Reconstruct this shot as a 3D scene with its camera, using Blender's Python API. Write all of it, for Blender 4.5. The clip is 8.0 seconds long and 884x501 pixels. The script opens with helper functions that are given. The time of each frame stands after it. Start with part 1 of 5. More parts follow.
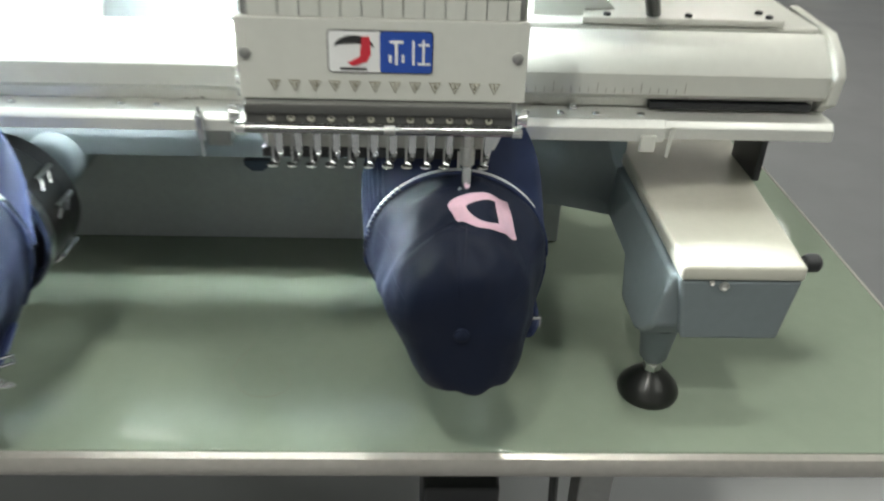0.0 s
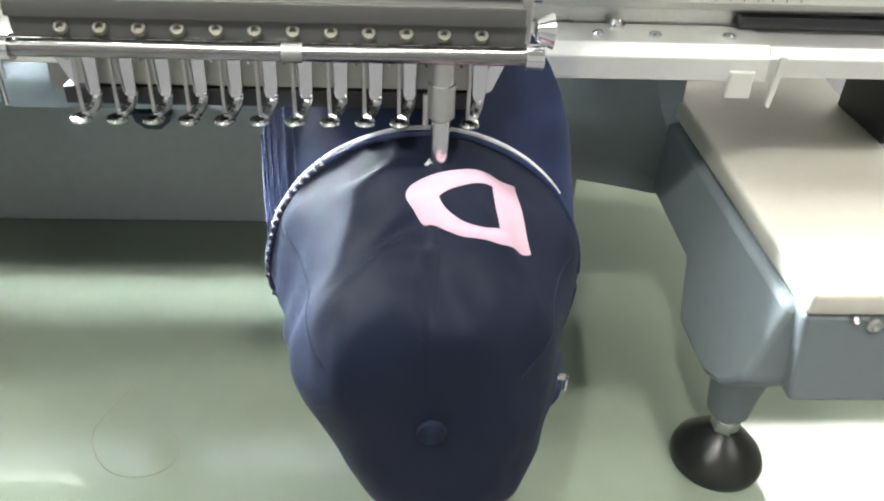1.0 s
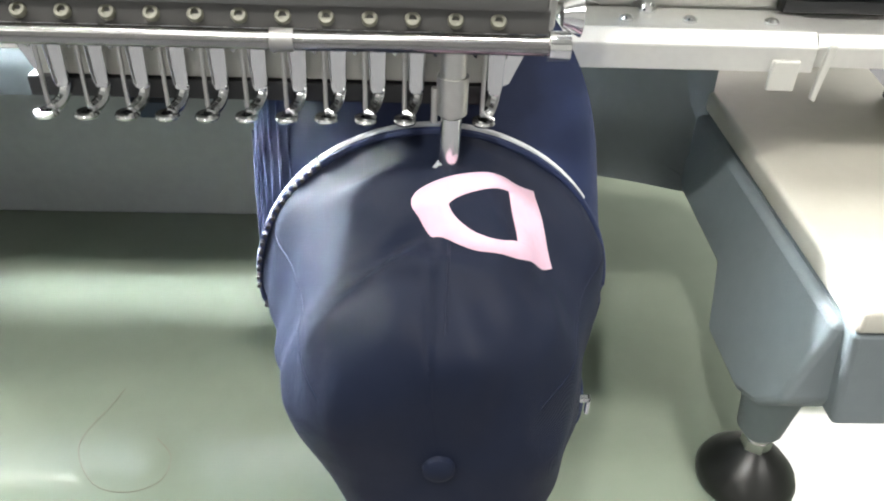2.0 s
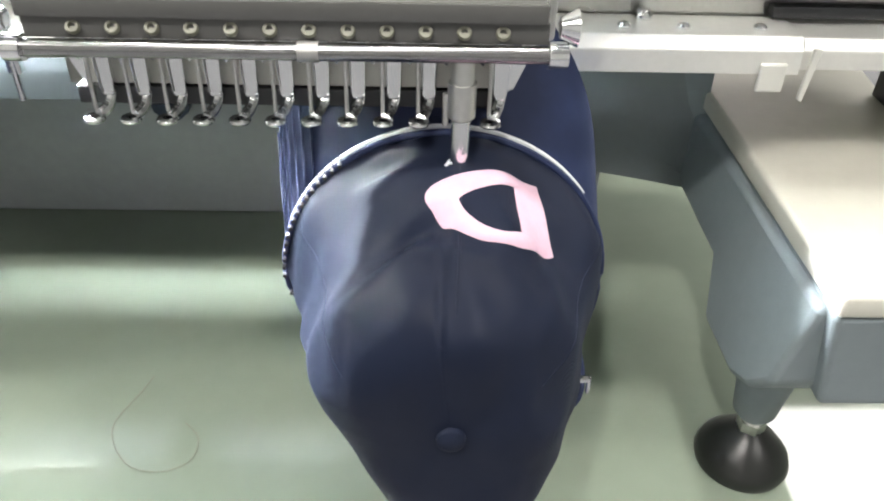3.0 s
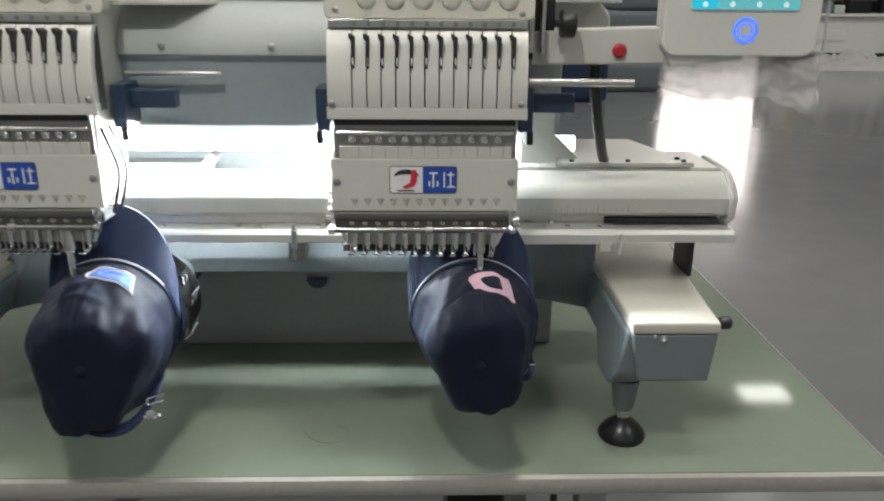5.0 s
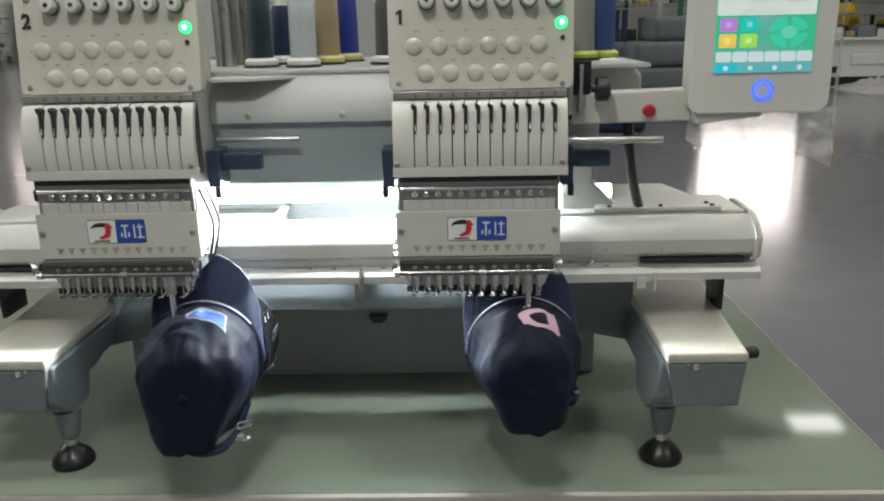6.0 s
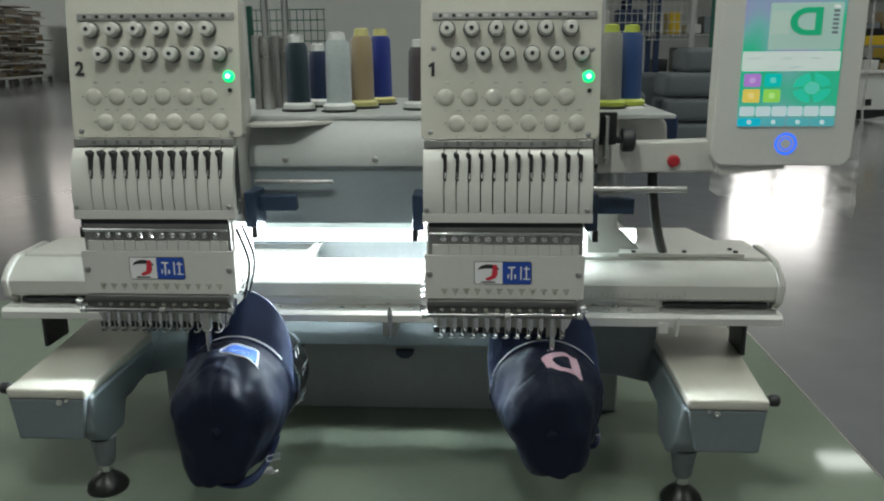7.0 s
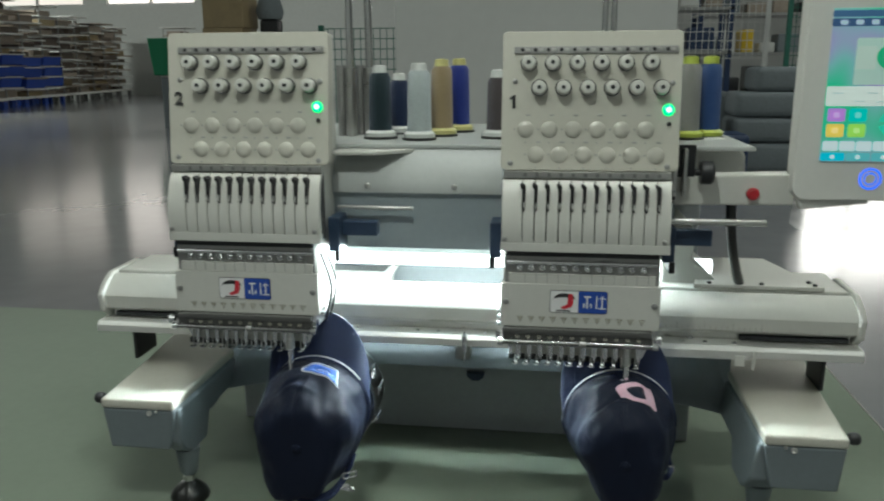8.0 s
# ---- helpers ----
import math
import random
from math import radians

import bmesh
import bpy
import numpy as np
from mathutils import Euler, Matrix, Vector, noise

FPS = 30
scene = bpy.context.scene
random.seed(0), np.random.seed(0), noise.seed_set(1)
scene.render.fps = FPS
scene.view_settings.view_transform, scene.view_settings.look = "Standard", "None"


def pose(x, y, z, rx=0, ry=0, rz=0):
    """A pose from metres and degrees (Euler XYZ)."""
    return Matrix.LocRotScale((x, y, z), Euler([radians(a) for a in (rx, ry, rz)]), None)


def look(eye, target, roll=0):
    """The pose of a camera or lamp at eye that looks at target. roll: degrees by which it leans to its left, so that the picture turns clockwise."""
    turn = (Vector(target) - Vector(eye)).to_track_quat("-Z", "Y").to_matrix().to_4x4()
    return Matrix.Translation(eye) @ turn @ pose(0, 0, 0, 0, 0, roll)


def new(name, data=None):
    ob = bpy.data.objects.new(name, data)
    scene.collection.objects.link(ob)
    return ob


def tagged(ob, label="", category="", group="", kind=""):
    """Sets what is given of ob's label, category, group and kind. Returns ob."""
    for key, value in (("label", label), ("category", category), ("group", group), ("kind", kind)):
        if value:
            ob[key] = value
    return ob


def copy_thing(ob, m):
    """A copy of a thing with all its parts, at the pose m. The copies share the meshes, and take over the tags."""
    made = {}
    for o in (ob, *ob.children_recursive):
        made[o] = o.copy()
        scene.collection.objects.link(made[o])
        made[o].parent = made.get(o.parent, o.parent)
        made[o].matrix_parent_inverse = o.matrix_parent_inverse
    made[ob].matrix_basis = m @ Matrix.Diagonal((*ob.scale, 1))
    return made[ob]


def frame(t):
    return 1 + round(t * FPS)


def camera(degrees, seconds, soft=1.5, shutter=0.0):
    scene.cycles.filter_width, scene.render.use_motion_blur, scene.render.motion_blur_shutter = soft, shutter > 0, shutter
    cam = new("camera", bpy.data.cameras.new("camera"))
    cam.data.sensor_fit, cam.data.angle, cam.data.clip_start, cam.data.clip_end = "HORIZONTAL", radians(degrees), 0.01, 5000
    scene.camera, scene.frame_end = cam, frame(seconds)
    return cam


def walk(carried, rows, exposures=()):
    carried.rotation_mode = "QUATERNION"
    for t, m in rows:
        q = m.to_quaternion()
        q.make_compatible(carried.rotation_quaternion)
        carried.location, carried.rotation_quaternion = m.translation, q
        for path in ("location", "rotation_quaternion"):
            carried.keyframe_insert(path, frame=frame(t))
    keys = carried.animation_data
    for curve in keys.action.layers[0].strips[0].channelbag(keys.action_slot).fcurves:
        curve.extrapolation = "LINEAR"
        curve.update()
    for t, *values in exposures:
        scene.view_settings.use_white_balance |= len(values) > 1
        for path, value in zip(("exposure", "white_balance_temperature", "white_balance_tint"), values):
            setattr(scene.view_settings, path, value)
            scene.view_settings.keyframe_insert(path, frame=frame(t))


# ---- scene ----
cam = camera(58.7, 8.0, soft=2.0, shutter=0.4)
PATH = [
    (0, (0.031, -0.696, 1.47), (0.102, 1.009, 0.426), 2.0),
    (0.5, (0.065, -0.471, 1.357), (0.16, 1.201, 0.263), 2.5),
    (1, (0.061, -0.385, 1.322), (0.163, 1.26, 0.189), 2.5),
    (1.5, (0.064, -0.337, 1.306), (0.151, 1.292, 0.149), 2.6),
    (3, (0.062, -0.37, 1.325), (0.111, 1.25, 0.153), 1.6),
    (3.5, (0.034, -0.54, 1.371), (0.075, 1.195, 0.377), 1.0),
    (4, (0.008, -0.741, 1.401), (0.05, 1.084, 0.585), 0.9),
    (4.5, (0.01, -0.906, 1.414), (0.057, 0.979, 0.747), 0.7),
    (4.7, (-0.008, -0.989, 1.449), (0.077, 0.904, 0.808), 0.9),
    (5.8, (-0.007, -1.197, 1.567), (-0.063, 0.714, 0.979), -1.0),
    (6, (-0.029, -1.22, 1.567), (-0.075, 0.702, 1.014), -1.2),
    (6.5, (-0.034, -1.238, 1.59), (-0.101, 0.693, 1.072), -0.9),
    (7, (-0.028, -1.25, 1.608), (-0.142, 0.685, 1.115), -0.5),
    (7.5, (-0.024, -1.255, 1.628), (-0.203, 0.677, 1.142), -0.5),
    (8, (-0.053, -1.278, 1.635), (-0.322, 0.651, 1.181), -0.3),
]
EXPOSURES = [(0, -0.33, 6500, 3), (0.5, -0.03, 6500, 5), (1, 0.45, 6500, 8), (1.5, 0.55, 6500, 9), (3, 0.54, 6500, 10), (3.5, 0.12, 6500, 10), (4, -0.6, 6500, 10), (4.5, -0.7, 6500, 9), (6, -0.92, 6500, 7), (6.5, -1.12, 6350, 4), (7, -1.22, 6250, 0), (8, -1.16, 6200, -3)]
walk(cam, [(t, look(eye, target, roll)) for t, eye, target, roll in PATH], EXPOSURES)

# ---- light ----
world = bpy.data.worlds.new("sky")
scene.world = world
world.use_nodes = True
wn = world.node_tree.nodes
sky = wn.new("ShaderNodeTexSky")
sky.sky_type = "NISHITA"
sky.sun_disc = False
sky.sun_elevation, sky.sun_rotation = radians(40), radians(60)
world.node_tree.links.new(sky.outputs[0], wn["Background"].inputs[0])
wn["Background"].inputs[1].default_value = 0.12


def area_lamp(name, at, target, sx, sy, watts, colour):
    data = bpy.data.lights.new(name, "AREA")
    data.shape, data.size, data.size_y, data.energy, data.color = "RECTANGLE", sx, sy, watts, colour
    ob = new(name, data)
    ob.matrix_world = look(at, target)
    return ob


HALL_WHITE = (1.0, 0.97, 0.92)
area_lamp("work_lamp", (-0.72, -0.15, 3.1), (-0.72, -0.15, 0), 0.10, 0.07, 10, HALL_WHITE)
area_lamp("work_lamp", (-0.30, -0.95, 2.75), (-0.30, 0.1, 0.8), 0.08, 0.06, 20, HALL_WHITE)
area_lamp("bay_or_fill_lamp", (-1.7, -8.4, 6.0), (-0.5, -3.4, 0), 0.5, 0.4, 20, HALL_WHITE)
area_lamp("bay_or_fill_lamp", (0.5, -0.25, 6.0), (0.5, -0.25, 0), 0.4, 0.3, 120, HALL_WHITE)
area_lamp("bay_or_fill_lamp", (5.35, 9.7, 6.0), (5.35, 9.7, 0), 0.75, 0.5, 15, HALL_WHITE)
# Broad unseen fill lamps added under the ceiling; the west one brightens the trays.
for at in ((10, 8, 12.5), (-31, 20, 12.5), (-12, 38, 12.5), (28, 22, 12.5), (-10, -7, 12.5), (8, -7, 12.5)):
    area_lamp("bay_or_fill_lamp", at, (at[0], at[1], 0), 6, 6, 12500 if at[0] < -20 else 1500 if at == (10, 8, 12.5) else 850, HALL_WHITE)
area_lamp("led_light", (-0.28, 0.228, 1.284), (-0.28, -0.10, 1.06), 0.70, 0.016, 40.0, (0.93, 0.97, 1.0))
area_lamp("led_light", (-0.20, 0.284, 1.240), (-0.20, 0.30, 1.06), 0.92, 0.02, 6.0, (0.93, 0.97, 1.0))

# ---- materials ----


def mat(name, colour, rough=0.5, metal=0.0, vary=0.06, scale=30.0, bump=0.0, bump_scale=400.0, coat=0.0, emit=0.0, alpha=1.0, trans=0.0):
    m = bpy.data.materials.new(name)
    m.use_nodes = True
    n, l = m.node_tree.nodes, m.node_tree.links
    b = n["Principled BSDF"]
    b.inputs["Roughness"].default_value, b.inputs["Metallic"].default_value = rough, metal
    b.inputs["Coat Weight"].default_value = coat
    b.inputs["Alpha"].default_value = alpha
    b.inputs["Transmission Weight"].default_value = trans
    tc = n.new("ShaderNodeTexCoord")
    big, fine = n.new("ShaderNodeTexNoise"), n.new("ShaderNodeTexNoise")
    big.inputs["Scale"].default_value, fine.inputs["Scale"].default_value = scale * 0.15, scale * 3
    big.inputs["Detail"].default_value = fine.inputs["Detail"].default_value = 5
    l.new(tc.outputs["Object"], big.inputs["Vector"])
    l.new(tc.outputs["Object"], fine.inputs["Vector"])
    add = n.new("ShaderNodeMath")
    add.operation = "ADD"
    l.new(big.outputs[0], add.inputs[0])
    l.new(fine.outputs[0], add.inputs[1])
    ramp = n.new("ShaderNodeMapRange")
    ramp.inputs["From Min"].default_value, ramp.inputs["From Max"].default_value = 0.6, 1.4
    ramp.inputs["To Min"].default_value, ramp.inputs["To Max"].default_value = 1 - vary, 1 + vary
    l.new(add.outputs[0], ramp.inputs["Value"])
    mul = n.new("ShaderNodeVectorMath")
    mul.operation = "SCALE"
    mul.inputs[0].default_value = colour
    l.new(ramp.outputs[0], mul.inputs["Scale"])
    l.new(mul.outputs[0], b.inputs["Base Color"])
    rr = n.new("ShaderNodeMapRange")
    rr.inputs["From Min"].default_value, rr.inputs["From Max"].default_value = 0.3, 0.7
    rr.inputs["To Min"].default_value, rr.inputs["To Max"].default_value = max(0.02, rough * 0.8), min(1, rough * 1.2)
    l.new(big.outputs[0], rr.inputs["Value"])
    l.new(rr.outputs[0], b.inputs["Roughness"])
    if bump:
        t = n.new("ShaderNodeTexNoise")
        t.inputs["Scale"].default_value = bump_scale
        l.new(tc.outputs["Object"], t.inputs["Vector"])
        bp = n.new("ShaderNodeBump")
        bp.inputs["Strength"].default_value, bp.inputs["Distance"].default_value = bump, 0.001
        l.new(t.outputs[0], bp.inputs["Height"])
        l.new(bp.outputs[0], b.inputs["Normal"])
    if emit:
        b.inputs["Emission Color"].default_value = (*colour, 1)
        b.inputs["Emission Strength"].default_value = emit
    return m


def weave(name, colour, size, rough=0.85, depth=0.5, sheen=0.4, angle=45):
    """Woven or stitched cloth: fine diagonal ridges over a soft uneven colour."""
    m = mat(name, colour, rough, vary=0.10, scale=60)
    n, l = m.node_tree.nodes, m.node_tree.links
    b = n["Principled BSDF"]
    b.inputs["Sheen Weight"].default_value = sheen
    b.inputs["Specular IOR Level"].default_value = 0.3
    b.inputs["Sheen Tint"].default_value = (0.62, 0.70, 1.0, 1)
    tc = n.new("ShaderNodeTexCoord")
    mp = n.new("ShaderNodeMapping")
    mp.inputs["Rotation"].default_value = (0, 0, radians(angle))
    w = n.new("ShaderNodeTexWave")
    w.inputs["Scale"].default_value, w.inputs["Distortion"].default_value = size, 1.5
    l.new(tc.outputs["Object"], mp.inputs[0])
    l.new(mp.outputs[0], w.inputs["Vector"])
    bp = n.new("ShaderNodeBump")
    bp.inputs["Strength"].default_value, bp.inputs["Distance"].default_value = depth, 0.0006
    l.new(w.outputs[0], bp.inputs["Height"])
    l.new(bp.outputs[0], b.inputs["Normal"])
    return m


CREAM = mat("cream_enamel", (0.52, 0.51, 0.445), 0.42, vary=0.04, bump=0.06, bump_scale=900)
WHITE = mat("white_enamel", (0.57, 0.57, 0.53), 0.38, vary=0.035, bump=0.05, bump_scale=900)
GREY = mat("blue_grey_hammered_paint", (0.175, 0.205, 0.22), 0.5, vary=0.06, bump=0.18, bump_scale=700)
PANEL = mat("pale_blue_grey_paint", (0.31, 0.355, 0.375), 0.35, vary=0.05, bump=0.05)
TRAY = mat("light_grey_enamel", (0.42, 0.44, 0.43), 0.4, vary=0.05)
BACKWALL = mat("glossy_blue_grey_sheet", (0.36, 0.385, 0.40), 0.22, vary=0.06)
TABLE = mat("pale_green_laminate", (0.24, 0.282, 0.225), 0.05, vary=0.04, scale=14)
EDGE = mat("brushed_edge_strip", (0.42, 0.40, 0.37), 0.35, 0.5, vary=0.1)
CHROME = mat("chrome", (0.78, 0.79, 0.80), 0.13, 1.0, vary=0.05)
ALU = mat("bright_aluminium", (0.74, 0.74, 0.71), 0.42, 0.55, vary=0.05, scale=60)
STEEL = mat("brushed_steel", (0.60, 0.60, 0.58), 0.32, 1.0, vary=0.08, scale=90)
DULL = mat("dull_steel", (0.36, 0.36, 0.35), 0.45, 0.8, vary=0.1)
BLACK = mat("black_plastic", (0.016, 0.017, 0.019), 0.4, vary=0.15)
RUBBER = mat("black_rubber", (0.012, 0.013, 0.012), 0.32, vary=0.2, bump=0.1)
DARKCHROME = mat("dark_chrome", (0.30, 0.30, 0.30), 0.2, 1.0, vary=0.05)
CASING = mat("pale_grey_plastic", (0.66, 0.66, 0.62), 0.4, vary=0.03)
# Shade inside slots and holes, given as a near-black colour.
RECESS_SHADE = mat("recess_shade", (0.02, 0.02, 0.022), 0.7)
NAVYPL = mat("bracket_and_reflection_blue", (0.025, 0.045, 0.085), 0.4, vary=0.1)
NAVY = weave("navy_twill", (0.0072, 0.0108, 0.025), 900, 0.55, 0.3, 0.03)
NAVY.node_tree.nodes["Principled BSDF"].inputs["Specular IOR Level"].default_value = 0.16
NAVY2 = weave("navy_brim_cloth", (0.011, 0.020, 0.062), 900, 0.6, 0.3, 0.10, 80)
LINING = mat("pale_sweatband_edge", (0.60, 0.62, 0.64), 0.7)
PINK = weave("pink_satin_thread", (0.80, 0.53, 0.64), 700, 0.45, 0.6, 0.2, 10)
BLUE_T = weave("blue_satin_thread", (0.03, 0.13, 0.55), 700, 0.45, 0.6, 0.2, 10)
WHITE_T = weave("white_thread", (0.75, 0.78, 0.82), 700, 0.5, 0.6, 0.2, 10)
YELLOWISH = mat("ivory_eyelet", (0.17, 0.17, 0.13), 0.45)
SMOKE = mat("smoked_plastic", (0.075, 0.075, 0.072), 0.2, vary=0.08, coat=0.3)
CLEAR = mat("clear_plastic_disc", (0.50, 0.49, 0.43), 0.25, vary=0.03, coat=0.3)
LOGO_BLUE = mat("blue_print", (0.02, 0.07, 0.36), 0.35, vary=0.04)
LOGO_RED = mat("red_print", (0.55, 0.03, 0.05), 0.4)
LOGO_WHITE = mat("white_print", (0.76, 0.76, 0.76), 0.4)
INK = mat("black_print", (0.02, 0.02, 0.022), 0.5)
BROWNINK = mat("faded_print", (0.20, 0.18, 0.14), 0.5)
LED_GREEN = mat("green_led", (0.05, 1.0, 0.28), 0.4, emit=2.6, vary=0)
LED_CORE = mat("bright_led_core", (0.55, 1.0, 0.75), 0.4, emit=8.0, vary=0)
TUBE = mat("white_led_tube", (0.95, 0.98, 1.0), 0.4, emit=9.0, vary=0)
RED = mat("red_button", (0.40, 0.02, 0.03), 0.35)
FILM = mat("clear_film", (0.92, 0.88, 0.88), 0.16, vary=0.02, alpha=0.34, bump=0.8, bump_scale=60)
FLOOR = mat("blue_grey_epoxy_floor", (0.235, 0.238, 0.248), 0.14, vary=0.10, scale=1.2, bump=0.05, bump_scale=3)
WALLM = mat("hall_wall", (0.55, 0.56, 0.54), 0.7, scale=2)
CEIL = mat("hall_ceiling", (0.60, 0.61, 0.60), 0.8, scale=2)


def glow(name, colour, strength):
    return mat(name, colour, 0.3, emit=strength, vary=0)


# ---- mesh helpers ----
ORIGIN = {}


def thing(name, at, label, category, group="", kind=""):
    ob = new(name)
    ob.empty_display_size = 0.05
    ob.location = at
    ORIGIN[ob.name] = Vector(at)
    return tagged(ob, label, category, group, kind)


def finish(bm, material, shift, name, sharp=38):
    if shift.length:
        bmesh.ops.translate(bm, verts=bm.verts, vec=-shift)
    for f in bm.faces:
        f.smooth = True
    for e in bm.edges:
        e.smooth = False
        if e.is_manifold:
            turn, areas = e.calc_face_angle(0), [f.calc_area() for f in e.link_faces]
            flat = turn > 0.12 and max(areas) > 10 * min(areas)  # keeps broad flat faces flat beside rounded edges
            e.smooth = turn < radians(sharp) and not flat
    me = bpy.data.meshes.new(name)
    bm.to_mesh(me)
    bm.free()
    me.materials.append(material)
    return me


def part(name, bm, material, parent, label="", sharp=38):
    top = parent if parent.parent is None else (parent.parent if parent.parent.parent is None else parent.parent.parent)
    ob = new(name, finish(bm, material, ORIGIN[top.name], name, sharp))
    ob.parent = parent
    return tagged(ob, label)


def solid(name, bm, material, label, category, group="", kind="", sharp=38):
    """A thing or a piece of the setting that is one mesh."""
    box_mid = sum((v.co for v in bm.verts), Vector()) / len(bm.verts)
    low = min(v.co.z for v in bm.verts)
    at = Vector((box_mid.x, box_mid.y, low))
    ob = new(name, finish(bm, material, at, name, sharp))
    ob.location = at
    ORIGIN[ob.name] = at
    return tagged(ob, label, category, group, kind)


def absorb(bm, other):
    me = bpy.data.meshes.new("tmp")
    other.to_mesh(me)
    other.free()
    bm.from_mesh(me)
    bpy.data.meshes.remove(me)
    return bm


def join(*bms):
    out = bmesh.new()
    for b in bms:
        absorb(out, b)
    return out


def box(x0, x1, y0, y1, z0, z1, bevel=0.0015, seg=2):
    bm = bmesh.new()
    bmesh.ops.create_cube(bm, size=1, matrix=Matrix.Translation(((x0 + x1) / 2, (y0 + y1) / 2, (z0 + z1) / 2)) @ Matrix.Diagonal((x1 - x0, y1 - y0, z1 - z0, 1)))
    if bevel:
        bmesh.ops.bevel(bm, geom=bm.edges[:], offset=bevel, segments=seg, profile=0.5, affect="EDGES", clamp_overlap=True)
    return bm


def prism(pts, axis, a0, a1, bevel=0.0, seg=2):
    """An outline drawn across the axis and pushed along it from a0 to a1. Axis x: outline in (y, z); y: (x, z); z: (x, y)."""
    place = {"x": lambda p, a: (a, p[0], p[1]), "y": lambda p, a: (p[0], a, p[1]), "z": lambda p, a: (p[0], p[1], a)}[axis]
    bm = bmesh.new()
    lo = [bm.verts.new(place(p, a0)) for p in pts]
    hi = [bm.verts.new(place(p, a1)) for p in pts]
    bm.faces.new(lo)
    bm.faces.new(hi[::-1])
    for i in range(len(pts)):
        j = (i + 1) % len(pts)
        bm.faces.new((lo[i], hi[i], hi[j], lo[j]))
    bmesh.ops.recalc_face_normals(bm, faces=bm.faces)
    if bevel:
        bmesh.ops.bevel(bm, geom=bm.edges[:], offset=bevel, segments=seg, profile=0.5, affect="EDGES", clamp_overlap=True)
    return bm


def rounded(x0, x1, z0, z1, r, n=5):
    """A rectangle's outline with round corners."""
    out = []
    for cx, cz, a in ((x1 - r, z1 - r, 0), (x0 + r, z1 - r, 90), (x0 + r, z0 + r, 180), (x1 - r, z0 + r, 270)):
        for i in range(n + 1):
            t = radians(a + 90 * i / n)
            out.append((cx + r * math.cos(t), cz + r * math.sin(t)))
    return out


def rod(p, q, r, r2=None, n=16, caps=True):
    p, q = Vector(p), Vector(q)
    bm = bmesh.new()
    m = Matrix.Translation((p + q) / 2) @ (q - p).to_track_quat("Z", "Y").to_matrix().to_4x4()
    bmesh.ops.create_cone(bm, cap_ends=caps, segments=n, radius1=r, radius2=r if r2 is None else r2, depth=(q - p).length, matrix=m)
    return bm


def lathe(rings, at, axis=(0, 0, 1), n=24):
    """Turned shape from (radius, height) pairs."""
    bm = bmesh.new()
    turn = Matrix.Translation(at) @ Vector(axis).to_track_quat("Z", "Y").to_matrix().to_4x4()
    loops = []
    for r, h in rings:
        loops.append([bm.verts.new(turn @ Vector((r * math.cos(math.tau * i / n), r * math.sin(math.tau * i / n), h))) for i in range(n)])
    for a, b in zip(loops, loops[1:]):
        for i in range(n):
            bm.faces.new((a[i], a[(i + 1) % n], b[(i + 1) % n], b[i]))
    bm.faces.new(loops[0][::-1])
    bm.faces.new(loops[-1])
    bmesh.ops.recalc_face_normals(bm, faces=bm.faces)
    return bm


def cord(points, r, n=8):
    """A round cord along points."""
    pts = [Vector(p) for p in points]
    bm = bmesh.new()
    loops = []
    for i, p in enumerate(pts):
        d = (pts[min(i + 1, len(pts) - 1)] - pts[max(i - 1, 0)]).normalized()
        q = d.to_track_quat("Z", "Y")
        loops.append([bm.verts.new(p + q @ Vector((r * math.cos(math.tau * k / n), r * math.sin(math.tau * k / n), 0))) for k in range(n)])
    for a, b in zip(loops, loops[1:]):
        for k in range(n):
            bm.faces.new((a[k], a[(k + 1) % n], b[(k + 1) % n], b[k]))
    bm.faces.new(loops[0][::-1])
    bm.faces.new(loops[-1])
    return bm


def spline(points, steps=8):
    """Smooth line through points."""
    pts = [Vector(p) for p in points]
    out = []
    for i in range(len(pts) - 1):
        a, b, c, d = pts[max(i - 1, 0)], pts[i], pts[i + 1], pts[min(i + 2, len(pts) - 1)]
        for k in range(steps):
            t = k / steps
            out.append(0.5 * (2 * b + (c - a) * t + (2 * a - 5 * b + 4 * c - d) * t * t + (3 * b - a - 3 * c + d) * t ** 3))
    return out + [pts[-1]]


def letters(text, size, m):
    """Raised characters, centred, lying in the plane of m."""
    curve = bpy.data.curves.new("letters", "FONT")
    curve.body, curve.size, curve.align_x, curve.align_y, curve.extrude = text, size, "CENTER", "CENTER", 0.0004
    curve.offset = 0.028 * size
    ob = bpy.data.objects.new("letters", curve)
    scene.collection.objects.link(ob)
    me = ob.to_mesh()
    bm = bmesh.new()
    bm.from_mesh(me)
    ob.to_mesh_clear()
    bpy.data.objects.remove(ob)
    bpy.data.curves.remove(curve)
    bmesh.ops.transform(bm, matrix=m, verts=bm.verts)
    return bm


def facing(x, y, z, lean=0):
    """Upright plane that faces the front of the machine."""
    return pose(x, y, z, 90 - lean, 0, 0)


# ---- hall ----
solid("floor", box(-70, 45, -14, 47, -0.2, 0, 0), FLOOR, "glossy blue-grey epoxy workshop floor", "floor", kind="structure")
solid("ceiling", box(-70, 45, -14, 47, 13.0, 13.2, 0), CEIL, "pale hall ceiling", "ceiling", kind="structure")
solid("wall_west", box(-70.3, -70, -14, 47, 0, 13, 0), WALLM, "pale hall wall", "wall", kind="structure")
solid("wall_east", box(45, 45.3, -14, 47, 0, 13, 0), WALLM, "pale hall wall", "wall", kind="structure")
solid("wall_south", box(-70, 45, -14.3, -14, 0, 13, 0), WALLM, "pale hall wall", "wall", kind="structure")
